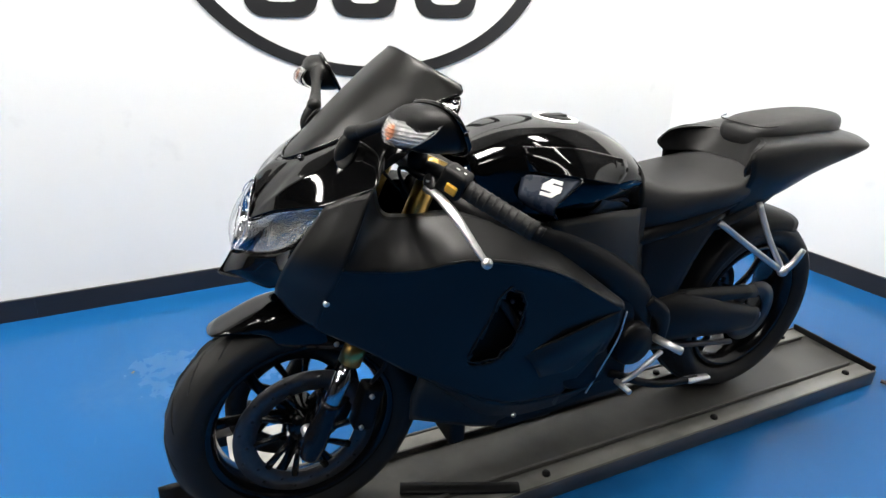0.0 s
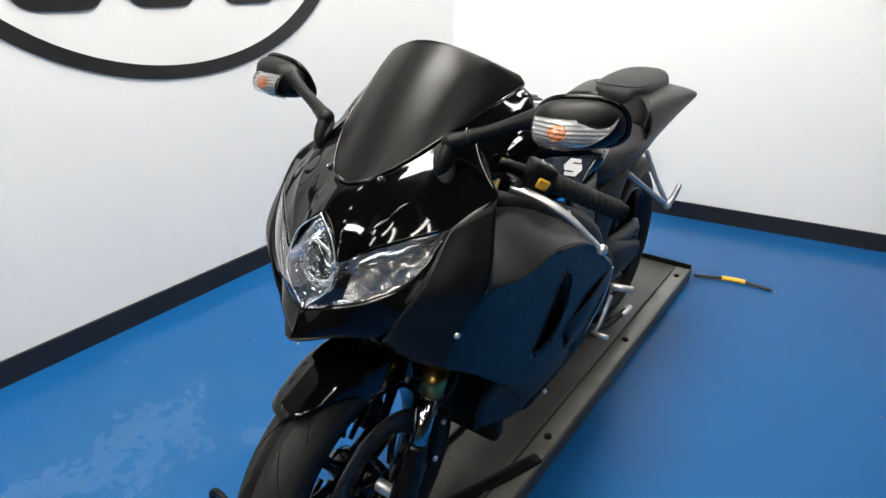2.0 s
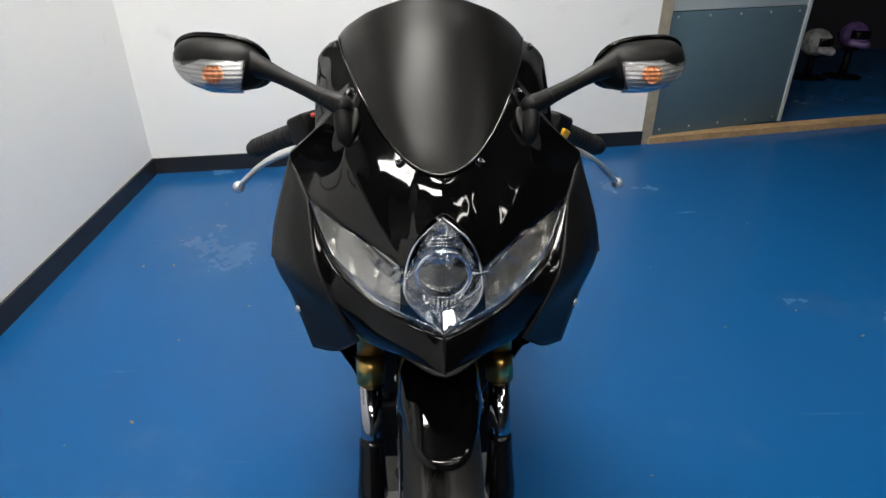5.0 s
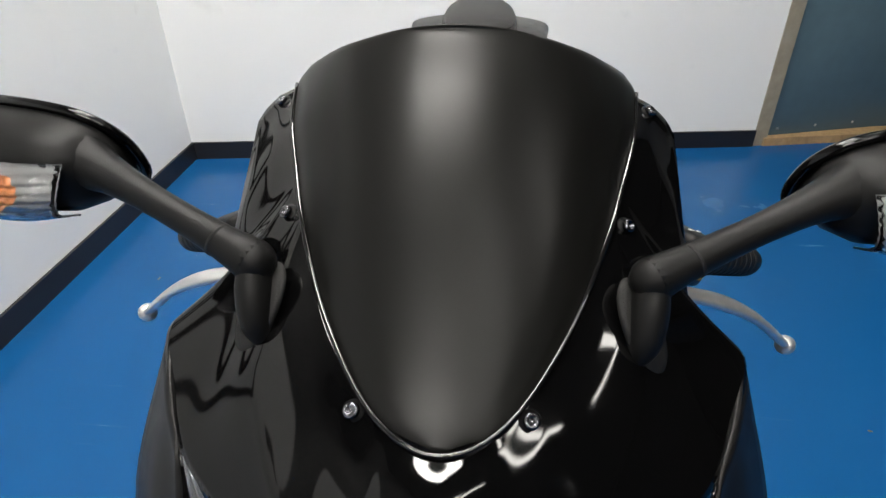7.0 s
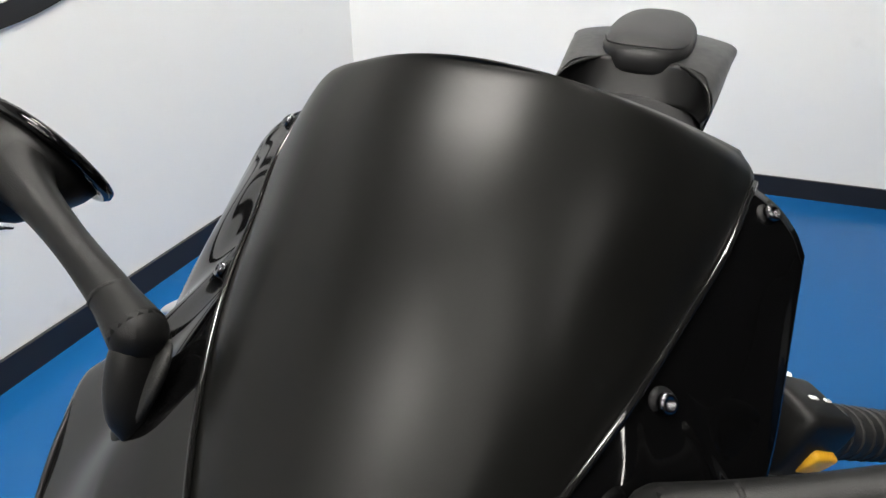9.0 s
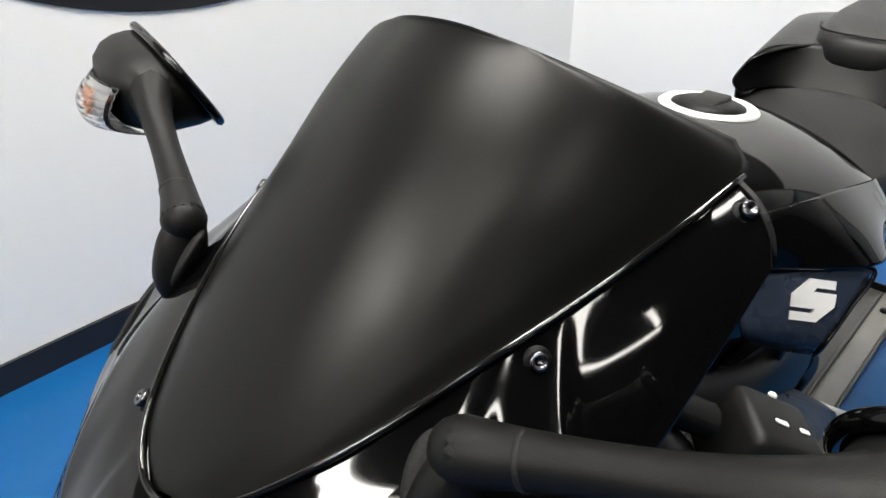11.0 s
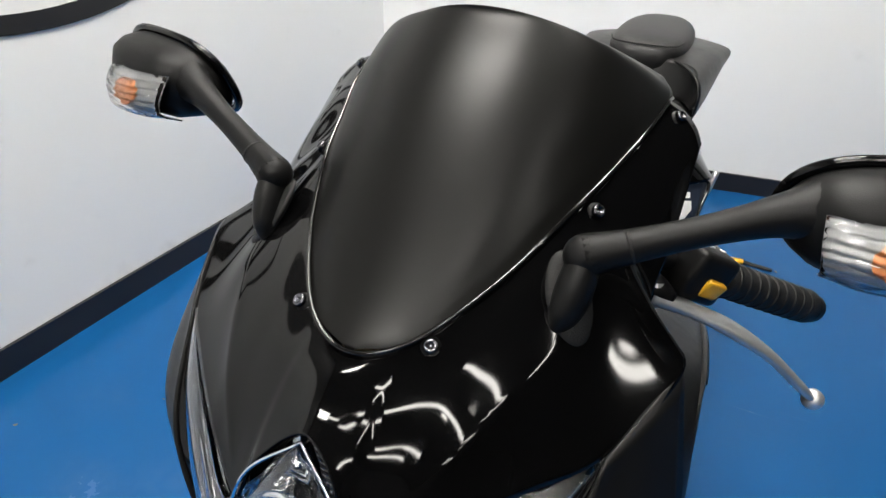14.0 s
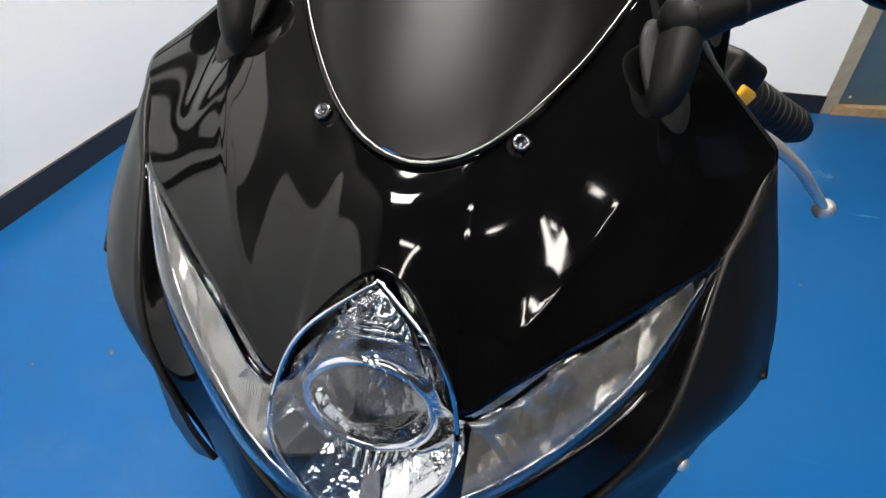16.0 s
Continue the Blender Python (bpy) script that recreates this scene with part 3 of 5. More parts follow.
def wheel(name, centre, r, w, rim_r, discs):
    m = Matrix.Translation(centre)
    tyre = [(r * c, w / 2 * x) for c, x in ((1.0, 0), (0.993, 0.3), (0.965, 0.62), (0.915, 0.88), (0.86, 1.0), (0.79, 0.96), (0.735, 0.8), (0.725, 0.72))]
    tyre = tyre + [(a, -x) for a, x in reversed(tyre[1:])] + [(rim_r - 0.002, -w * 0.3), (rim_r - 0.002, w * 0.3)]
    rim = [(rim_r + 0.006, w * 0.37), (rim_r + 0.004, w * 0.40), (rim_r - 0.010, w * 0.38), (rim_r - 0.020, w * 0.2), (rim_r - 0.022, 0)]
    rim = rim + [(a, -x) for a, x in reversed(rim[:-1])] + [(rim_r - 0.005, -w * 0.3), (rim_r - 0.008, 0), (rim_r - 0.005, w * 0.3)]
    ob = part(name, lathe(rim, 56, m), WHEEL, bike)
    t = part("tyre", lathe(tyre, 72, m), RUBBER, ob, "black treaded rubber tyre")
    # tread grooves
    for k in range(18):
        a0 = 2 * math.pi * k / 18
        for s in (-1, 1):
            pts = []
            for j in range(5):
                f = j / 4
                a = a0 + 0.30 * f + (0.15 if s > 0 else 0)
                x = s * w / 2 * (0.12 + 0.62 * f)
                rr = r * (1.0 - 0.035 * (abs(x) / (w / 2) / 0.62) ** 2) - 0.0005
                pts.append(m @ Vector((x, rr * math.cos(a), rr * math.sin(a))))
            part("tread_groove", sweep(pts, [0.001, 0.0024, 0.0028, 0.0024, 0.001], 6, 8, flat=0.5, up=(1, 0, 0)), GRIP, ob)
    part("hub", lathe([(0.0, -0.055), (0.035, -0.055), (0.042, -0.03), (0.034, 0), (0.042, 0.03), (0.035, 0.055), (0.0, 0.055)], 24, m, close=False), WHEEL, ob)
    for k in range(3):
        a = 2 * math.pi * k / 3 + 0.5
        for da in (-0.26, 0.26):
            p0 = m @ Vector((0, 0.036 * math.cos(a + da), 0.036 * math.sin(a + da)))
            p1 = m @ Vector((0, 0.55 * rim_r * math.cos(a + da * 1.1), 0.55 * rim_r * math.sin(a + da * 1.1)))
            p2 = m @ Vector((0, (rim_r - 0.012) * math.cos(a + da * 1.5), (rim_r - 0.012) * math.sin(a + da * 1.5)))
            part("spoke", sweep([p0, p1, p2], [0.018, 0.012, 0.016], 10, 10, flat=0.75, up=(1, 0, 0)), WHEEL, ob)
    for x, dr in discs:
        s = 1 if x > 0 else -1
        disc = lathe([(dr, -0.0025), (dr, 0.0025), (dr - 0.05, 0.0025), (dr - 0.05, -0.0025)], 64, m @ Matrix.Translation((x, 0, 0)))
        d = part("brake_disc", disc, DISC, ob, "dark steel brake disc")
        for k in range(10):
            a = 2 * math.pi * k / 10
            q = m @ Vector((x - s * 0.002, 0.05 * math.cos(a - 0.2), 0.05 * math.sin(a - 0.2)))
            e = m @ Vector((x, (dr - 0.045) * math.cos(a), (dr - 0.045) * math.sin(a)))
            part("disc_carrier_arm", rod(q, e, 0.006, 8, r2=0.009), WHEEL, ob)
        for k in range(24):
            a = 2 * math.pi * k / 24
            rr = dr - (0.012 if k % 2 else 0.030)
            q = m @ Vector((x + s * 0.0022, rr * math.cos(a), rr * math.sin(a)))
            part("disc_hole", rod(q, q + Vector((s * 0.0012, 0, 0)), 0.004, 8), GRIP, ob)
    part("axle_nut", rod(m @ Vector((-0.12, 0, 0)), m @ Vector((0.12, 0, 0)), 0.014, 12), ALLOY, ob, "silver axle end")
    return ob


wheel("front_wheel", AXLE, 0.30, 0.12, 0.216, ((0.066, 0.166), (-0.066, 0.166)))
wheel("rear_wheel", REAR, 0.315, 0.18, 0.216, ((-0.07, 0.11),))

# sprocket and chain on the left of the rear wheel
part("sprocket", lathe([(0.105, 0.085), (0.105, 0.091), (0.06, 0.091), (0.06, 0.085)], 40, Matrix.Translation(REAR)), DISC, bike)


def fork_y(z):
    return 0.121 + (z - 0.352) * 0.455


def fork(s):
    x = s * 0.118
    leg = part("fork_leg", rod((x, fork_y(0.58), 0.58), (x, fork_y(0.99), 0.99), 0.0235, 20), GOLD, bike, "gold anodised fork tube")
    part("fork_collar", rod((x, fork_y(0.555), 0.555), (x, fork_y(0.605), 0.605), 0.0255, 20), GOLD, leg)
    part("stanchion", rod((x, fork_y(0.40), 0.40), (x, fork_y(0.56), 0.56), 0.0200, 20), STANCHION, leg, "polished chrome stanchion")
    part("axle_clamp", sweep([(x, fork_y(0.46), 0.46), (x, fork_y(0.41), 0.41), (x, 0.125, 0.36), (x, 0.112, 0.325)], [0.023, 0.025, 0.028, 0.022], 14, up=(1, 0, 0)), WHEEL, leg)
    bm = box(bmesh.new(), -0.026, 0.026, -0.022, 0.03, -0.06, 0.06, pose(s * 0.088, 0.255, 0.405, -18))
    cal = bevelled(part("brake_caliper", bm, DULL, bike, "black radial brake caliper"), 0.012, 3)
    for dz in (-0.04, 0.04):
        part("caliper_bolt", rod((s * 0.11, 0.25 + dz * 0.35, 0.405 + dz), (s * 0.120, 0.25 + dz * 0.35, 0.405 + dz), 0.006, 8), ALLOY, cal)
    part("brake_hose", sweep([(s * 0.09, 0.27, 0.46), (s * 0.125, 0.30, 0.55), (s * 0.09, 0.33, 0.68), (s * 0.05, 0.36, 0.80)], [0.005] * 4, 8), GRIP, bike)


both(fork)
bevelled(part("lower_triple_clamp", box(bmesh.new(), -0.145, 0.145, 0.22, 0.31, 0.665, 0.71), DULL, bike), 0.01)
bevelled(part("upper_triple_clamp", box(bmesh.new(), -0.145, 0.145, 0.36, 0.45, 0.955, 0.98), DULL, bike), 0.006)


def fender():
    rows = []
    for x, rr, drop in ((0, 0.330, 0), (0.035, 0.327, 0), (0.058, 0.312, 0), (0.068, 0.285, 0), (0.070, 0.255, 1)):
        row = []
        for deg in (120, 100, 80, 60, 35):
            r2 = rr - (0.03 * drop if deg in (80, 60) else 0)
            a = radians({0: 123, 0.035: 121, 0.058: 113, 0.068: 105, 0.070: 99}[x] if deg == 120 else deg)
            taper = 0.88 if deg == 120 else 1
            row.append((x * taper, AXLE.y + r2 * math.cos(a), AXLE.z + r2 * math.sin(a)))
        rows.append(row)
    ob = sheet("front_fender", mirror_rows(rows), GLOSS, bike, 32, 28, 0.003, (0, -0.5, 1), "gloss black front fender")
    both(lambda s: part("fender_bolt", ellipsoid((s * 0.071, 0.20, 0.575), (0.004, 0.007, 0.007), seg=10, rings=6), ALLOY, ob))


fender()

# ---- nose: windscreen, upper cowl, lamps ----
MID = [(0.131, 0.990), (0.150, 1.008), (0.193, 1.046), (0.243, 1.092), (0.285, 1.130), (0.322, 1.161), (0.356, 1.187)]
EDGE = [(0.002, 0.131, 0.990), (0.042, 0.149, 1.000), (0.082, 0.204, 1.029), (0.112, 0.269, 1.062), (0.132, 0.329, 1.084), (0.147, 0.379, 1.104), (0.157, 0.437, 1.121)]


def windscreen():
    rows = [[] for _ in range(5)]
    for (my, mz), (ex, ey, ez) in zip(MID, EDGE):
        for k, (fx, fb) in enumerate(((0, 0), (0.3, 0.06), (0.62, 0.29), (0.86, 0.67), (1, 1))):
            rows[k].append((ex * fx, my + (ey - my) * fb, mz + (ez - mz) * fb))
    top = [(x, 0.360 + 0.085 * (x / 0.145) ** 2.2, 1.194 - 0.057 * (x / 0.145) ** 2) for x in (0, 0.045, 0.092, 0.127, 0.145)]
    for r, p in zip(rows, top):
        r.append(p)
    ob = sheet("windscreen", mirror_rows(rows), SCREEN, bike, 56, 48, 0.0035, (0, -1, 1), "satin dark tinted windscreen")
    bead = [(-x, y - 0.002, z + 0.001) for x, y, z in reversed(EDGE[1:])] + [(0, 0.1285, 0.990)] + [(x, y - 0.002, z + 0.001) for x, y, z in EDGE[1:]]
    part("screen_bead", sweep(bead, [0.0021] * len(bead), 8, 72), POLISHED, ob, "polished screen edge")
    return ob


windscreen()

COWL = [
    [(0, 0.130, 0.988), (0, 0.111, 0.982), (0, 0.093, 0.971), (0, 0.075, 0.956)],
    [(0.028, 0.1405, 0.994), (0.030, 0.113, 0.978), (0.033, 0.086, 0.954), (0.036, 0.060, 0.925)],
    [(0.042, 0.148, 0.998), (0.0447, 0.109, 0.969), (0.0473, 0.075, 0.933), (0.050, 0.048, 0.891)],
    [(0.064, 0.176, 1.0135), (0.0687, 0.133, 0.983), (0.0733, 0.097, 0.946), (0.078, 0.066, 0.903)],
    [(0.085, 0.207, 1.029), (0.092, 0.160, 0.998), (0.099, 0.119, 0.961), (0.105, 0.086, 0.916)],
    [(0.112, 0.268, 1.060), (0.126, 0.214, 1.023), (0.139, 0.166, 0.981), (0.150, 0.124, 0.932)],
    [(0.120, 0.292, 1.069), (0.142, 0.250, 1.032), (0.166, 0.205, 0.988), (0.188, 0.163, 0.946)],
    [(0.127, 0.312, 1.076), (0.153, 0.280, 1.043), (0.187, 0.256, 1.010), (0.224, 0.240, 0.981)],
    [(0.132, 0.328, 1.082), (0.154, 0.306, 1.054), (0.174, 0.288, 1.026), (0.190, 0.272, 0.999)],
    [(0.147, 0.378, 1.102), (0.166, 0.360, 1.082), (0.181, 0.344, 1.059), (0.191, 0.330, 1.036)],
    [(0.157, 0.436, 1.119), (0.171, 0.431, 1.113), (0.184, 0.423, 1.103), (0.192, 0.414, 1.092)],
]
nose = sheet("nose_cowl", mirror_rows(COWL), GLOSS, bike, 216, 40, 0.003, (0, -1, 1), "gloss black upper nose cowl")


def cowl_crease(ob):
    """Press a sharp ridge into each half of the cowl, from the mirror boot to the headlamp."""
    a, b = Vector((0.137, 1.004)), Vector((0.054, 0.896))
    way = b - a
    for v in ob.data.vertices:
        p = Vector((abs(v.co.x), v.co.z)) - a
        t = p.dot(way) / way.length_squared
        d = (p.x * -way.y + p.y * way.x) / way.length
        fade = max(0.0, min(1.0, t * 3 + 0.1, (1.0 - t) * 3))
        fade *= fade * (3 - 2 * fade)
        lift = 0.0034 * math.exp(-abs(d) / 0.012)
        v.co += Vector((0.25 * (1 if v.co.x > 0 else -1), -0.62, 0.74)).normalized() * lift * fade
    ob.data.update()


cowl_crease(nose)
CHIN = [
    [(0, 0.010, 0.804), (0, -0.002, 0.787), (0, -0.014, 0.770), (0, -0.020, 0.761)],
    [(0.006, 0.014, 0.806), (0.007, 0.004, 0.7885), (0.008, -0.006, 0.7715), (0.008, -0.011, 0.762)],
    [(0.055, 0.031, 0.820), (0.058, 0.025, 0.800), (0.060, 0.021, 0.780), (0.060, 0.026, 0.764)],
    [(0.105, 0.067, 0.832), (0.110, 0.066, 0.806), (0.115, 0.067, 0.781), (0.118, 0.071, 0.766)],
    [(0.155, 0.111, 0.867), (0.162, 0.105, 0.859), (0.168, 0.100, 0.852), (0.172, 0.098, 0.846)],
    [(0.188, 0.162, 0.944), (0.189, 0.161, 0.944), (0.190, 0.161, 0.943), (0.191, 0.161, 0.943)],
]
sheet("chin_cowl", mirror_rows(CHIN), GLOSS, bike, 64, 10, 0.003, (0, -1, 0), "gloss black cowl below the headlamp")
UNDER = [[(x, y, z) for x, y, z in (r[3], (r[3][0] * 0.9, r[3][1] + 0.08, r[3][2] - 0.004), (r[3][0] * 0.8, r[3][1] + 0.18, r[3][2] + 0.01))] for r in (CHIN[0], *CHIN[2:5])]
sheet("under_tray", mirror_rows(UNDER), PLASTIC, bike, 24, 6, 0.003, (0, 0, -1))

GLASS_ROWS = [
    [(0, 0.0755, 0.955), (0, 0.034, 0.908), (0, 0.012, 0.856), (0, 0.011, 0.804)],
    [(0.050, 0.048, 0.890), (0.052, 0.032, 0.870), (0.054, 0.024, 0.846), (0.055, 0.031, 0.821)],
    [(0.105, 0.086, 0.915), (0.107, 0.068, 0.892), (0.107, 0.059, 0.862), (0.105, 0.067, 0.833)],
    [(0.150, 0.124, 0.931), (0.153, 0.113, 0.914), (0.155, 0.105, 0.892), (0.155, 0.111, 0.868)],
    [(0.188, 0.162, 0.9455), (0.188, 0.162, 0.945), (0.188, 0.162, 0.9445), (0.188, 0.162, 0.944)],
]


def headlamp():
    ob = part("headlamp", face_towards(grid_bm(patch_points(mirror_rows([[(x * 0.96, y + 0.075, 0.87 + (z - 0.87) * 0.9) for x, y, z in r] for r in GLASS_ROWS]), 48, 10)), (0, -1, 0)), SHADOW_CHROME, bike, "clear headlamp with chrome reflectors and round projector")
    # centre diamond
    bm = bmesh.new()
    n = 22
    tips = spline([(0, 0.070, 0.950), (0.049, 0.051, 0.892), (0.051, 0.040, 0.852), (0, 0.020, 0.811), (-0.051, 0.040, 0.852), (-0.049, 0.051, 0.892), (0, 0.070, 0.950)], n)[:-1]
    outer = [bm.verts.new(p) for p in tips]
    inner = [bm.verts.new((0.030 * math.sin(2 * math.pi * k / n), 0.085, 0.872 + 0.030 * math.cos(2 * math.pi * k / n))) for k in range(n)]
    deep = [bm.verts.new((0.026 * math.sin(2 * math.pi * k / n), 0.110, 0.872 + 0.026 * math.cos(2 * math.pi * k / n))) for k in range(n)]
    for a, b in ((outer, inner), (inner, deep)):
        for k in range(n):
            bm.faces.new((a[k], a[(k + 1) % n], b[(k + 1) % n], b[k]))
    part("projector_bowl", face_towards(bm, (0, -1, 0)), REFLECT, ob, "chrome bowl", smooth=False)
    ring = [(0.036 * math.sin(a), 0.056, 0.874 + 0.036 * math.cos(a)) for a in [2 * math.pi * k / 24 for k in range(25)]]
    part("projector_ring", sweep(ring, [0.0035] * 25, 8, 72, up=(0, 1, 0)), CHROME, ob, "chrome ring")
    for k in (1, -1):
        edge = sx([(0, 0.071, 0.953), (0.035, 0.055, 0.925), (0.0495, 0.046, 0.890), (0.050, 0.034, 0.856), (0.030, 0.024, 0.830), (0, 0.016, 0.809)], k)
        part("diamond_trim", sweep(edge, [0.0010, 0.0014, 0.0016, 0.0017, 0.0016, 0.0012], 8, 36, up=(0, 1, 0)), CHROME, ob, "bright chrome edge of the middle lamp")
    part("projector_lens", ellipsoid((0, 0.074, 0.874), (0.033, 0.024, 0.033), seg=28, rings=18), GLASS, ob, "round glass projector lens")
    part("projector_back", rod((0, 0.092, 0.872), (0, 0.14, 0.872), 0.030, 24), SHADOW_CHROME, ob)
    rnd = random.Random(4)
    for k in range(9):
        x = -0.022 + 0.0055 * k
        part("reflector_facet", sweep([(x, 0.046 + abs(x) * 0.3, 0.824 + abs(x) * 0.6), (x * 1.25, 0.060, 0.838 + abs(x) * 0.2)], [0.0024, 0.003], 6, 2, up=(0, 1, 0)), CHROME, ob)
    for k in range(7):
        z = 0.910 + 0.0045 * k
        w = 0.030 - 0.0042 * k
        part("reflector_facet", rod((-w, 0.073 + 0.0012 * k, z), (w, 0.073 + 0.0012 * k, z), 0.0018, 6), CHROME, ob)

    def side(s):
        bowl = [sx([(x, y + d, z) for (x, y, z), d in zip(r, (0.006, 0.034, 0.034, 0.006))], s) for r in ([(0.056, 0.050, 0.888), (0.057, 0.036, 0.870), (0.058, 0.030, 0.846), (0.059, 0.035, 0.824)], *[[(x * 0.985, y, z) for x, y, z in r] for r in GLASS_ROWS[2:4]], [(0.176, 0.152, 0.932), (0.177, 0.152, 0.928), (0.178, 0.151, 0.922), (0.178, 0.150, 0.918)])]
        facets = [[p + Vector((0, rnd.uniform(-0.0028, 0.0028), rnd.uniform(-0.0014, 0.0014))) for p in row] for row in patch_points(bowl, 20, 9)]
        part("side_reflector", face_towards(grid_bm(facets), (0, -1, 0)), LAMP_GREY, ob, "grey crinkled reflector", smooth=False)
        rim = sx([(0.002, 0.019, 0.811), (0.055, 0.039, 0.825), (0.105, 0.074, 0.838), (0.152, 0.117, 0.873), (0.180, 0.155, 0.930)], s)
        part("lamp_trim", sweep(rim, [0.0013] * 5, 8, 30), CHROME, ob, "bright chrome trim line")
        rim = sx([(0.054, 0.053, 0.887), (0.104, 0.092, 0.910), (0.150, 0.130, 0.927), (0.180, 0.159, 0.940)], s)
        part("lamp_trim", sweep(rim, [0.0016] * 4, 8, 24), CHROME, ob, "bright chrome trim line")
        part("side_bulb_shroud", ellipsoid((s * 0.098, 0.115, 0.860), (0.016, 0.014, 0.014), seg=16, rings=10), SHADOW_CHROME, ob)
        for k in range(6):
            f = k / 5
            x0, x1 = 0.066 + 0.075 * f, 0.070 + 0.082 * f
            y = 0.070 + 0.065 * f
            part("reflector_facet", rod((s * x0, y, 0.832 + 0.035 * f), (s * x1, y + 0.012, 0.872 + 0.035 * f), 0.0026, 6), SHADOW_CHROME, ob)
        # faceted corner reflectors, denser towards the tip
        for k in range(10):
            f = k / 9
            p = Vector((0.150 + 0.028 * f, 0.150 + 0.016 * f + 0.004 * rnd.random(), 0.898 + 0.036 * f + 0.008 * (rnd.random() - 0.5)))
            part("corner_facet", ellipsoid((s * p.x, p.y, p.z), (0.004, 0.003, 0.006 * (1 - 0.6 * f)), seg=6, rings=4), CHROME, ob)

    both(side)
    lens = part("lens_cover", face_towards(grid_bm(patch_points(mirror_rows(GLASS_ROWS), 48, 10)), (0, -1, 0)), GLASS, ob, "clear headlamp cover")
    shell(lens, 0.0015)
    lens.visible_shadow = False


headlamp()


def screws():
    for x, y, z, n in ((0.056, 0.153, 0.998, (0.2, -0.6, 0.75)), (0.130, 0.293, 1.062, (0.6, -0.5, 0.6)), (0.167, 0.422, 1.108, (0.55, -0.3, 0.78))):
        for s in (1, -1):
            d = Vector((s * n[0], n[1], n[2])).normalized()
            c = Vector((s * x, y, z))
            m = Matrix.Translation(c) @ d.to_track_quat("X", "Z").to_matrix().to_4x4()
            w = part("screen_screw", lathe([(0, 0.002), (0.0075, 0.0015), (0.0085, -0.004), (0, -0.004)], 20, m, close=False), DULL, nose, "black recessed socket screw")
            part("screw_head", lathe([(0.0055, 0.0025), (0.0055, 0.0055), (0.0045, 0.0065), (0.0028, 0.0065), (0.0022, 0.003), (0, 0.003)], 12, m, close=False), SCREW, nose, "worn socket screw head")


screws()


def mirror_unit(s):
    """Mirror: boot on the cowl, stem, housing, indicator and the glass at the back."""
    ob = part("mirror_boot", sweep(sx([(0.130, 0.203, 1.003), (0.134, 0.211, 1.018), (0.137, 0.223, 1.040), (0.139, 0.234, 1.062)], s), [0.006, 0.0165, 0.0185, 0.0125], 18, 18, flat=0.75, up=(s, 0, 0)), PLASTIC, bike, "matte black mirror boot")
    lie = Vector((s * 0.55, -0.58, 0.60)).normalized().to_track_quat("Z", "Y").to_matrix().to_4x4()
    part("gasket", ellipsoid((s * 0.1345, 0.2185, 1.026), (0.0185, 0.036, 0.006), m=lie, seg=28, rings=10), GRIP, ob, "rubber gasket under the boot")
    part("stem", sweep(sx([(0.138, 0.230, 1.058), (0.170, 0.242, 1.070), (0.214, 0.256, 1.088), (0.252, 0.268, 1.103), (0.280, 0.281, 1.107)], s), [0.0160, 0.0122, 0.0110, 0.0150, 0.026], 18, 28), PLASTIC, ob, "matte black mirror stem")
    part("stem_knuckle", ellipsoid((s * 0.1385, 0.2300, 1.0580), (0.0166, 0.0158, 0.0160), seg=18, rings=12), PLASTIC, ob)
    part("stem_joint", sweep(sx([(0.1640, 0.2395, 1.0675), (0.1662, 0.2404, 1.0684)], s), [0.0129, 0.0129], 18, 2), GRIP, ob)
    c = Vector((0.320, 0, 1.104))
    profile = [(0.250, 0.30, 0.35), (0.256, 0.62, 0.66), (0.270, 0.86, 0.88), (0.287, 0.97, 0.98), (0.304, 1.0, 1.0), (0.314, 0.98, 0.98)]

    def ring_point(a, y, fx, fz, lift=0.0):
        co, si = math.cos(a), math.sin(a)
        x = 0.067 * fx * math.copysign(abs(co) ** 0.72, co)
        z = 0.040 * fz * math.copysign(abs(si) ** 0.8, si)
        z += 0.10 * x - (0.10 * x if si < 0 else 0) * 0.4
        z *= 1 - 0.12 * (co + 1) * (si > 0) * 0.6
        return s * (c.x + x * (1 + lift)), y + 0.012 * (x / 0.07) - 0.50 * z * max(0.0, (y - 0.25) / 0.07), c.z + z * (1 + lift)

    n = 40
    bm = bmesh.new()
    rings = [[bm.verts.new(ring_point(2 * math.pi * k / n, y, fx, fz)) for k in range(n)] for y, fx, fz in profile]
    for p, q in zip(rings, rings[1:]):
        for k in range(n):
            bm.faces.new((p[k], p[(k + 1) % n], q[(k + 1) % n], q[k]))
    bm.faces.new(list(reversed(rings[0])))
    bm.faces.new(rings[-1])
    house = part("housing", outward(bm), PLASTIC, ob, "matte black mirror housing")
    lip = [ring_point(2 * math.pi * k / 24, 0.318, 1.03, 1.05) for k in range(25)]
    part("glass_rim", sweep(lip, [0.0045] * 25, 8, 72, up=(0, 1, 0)), GLOSS, ob)
    bm = bmesh.new()
    bm.faces.new([bm.verts.new(ring_point(2 * math.pi * k / n, 0.3195, 0.95, 0.95)) for k in range(n)])
    part("mirror_glass", face_towards(bm, (0, 1, 0)), CHROME, ob, "mirror glass")

    def front(x, z, lift):
        """A point over the lower front of the housing."""
        u = (x - 0.328) / 0.056
        w = (z - 1.091) / 0.030
        y = 0.239 + 0.012 * u * u + (0.05 if w < 0 else 0.016) * w * w + 0.018 * max(0.0, u) - lift - 0.003 + 0.012 * ((x - c.x) / 0.07)
        return s * x, y, z

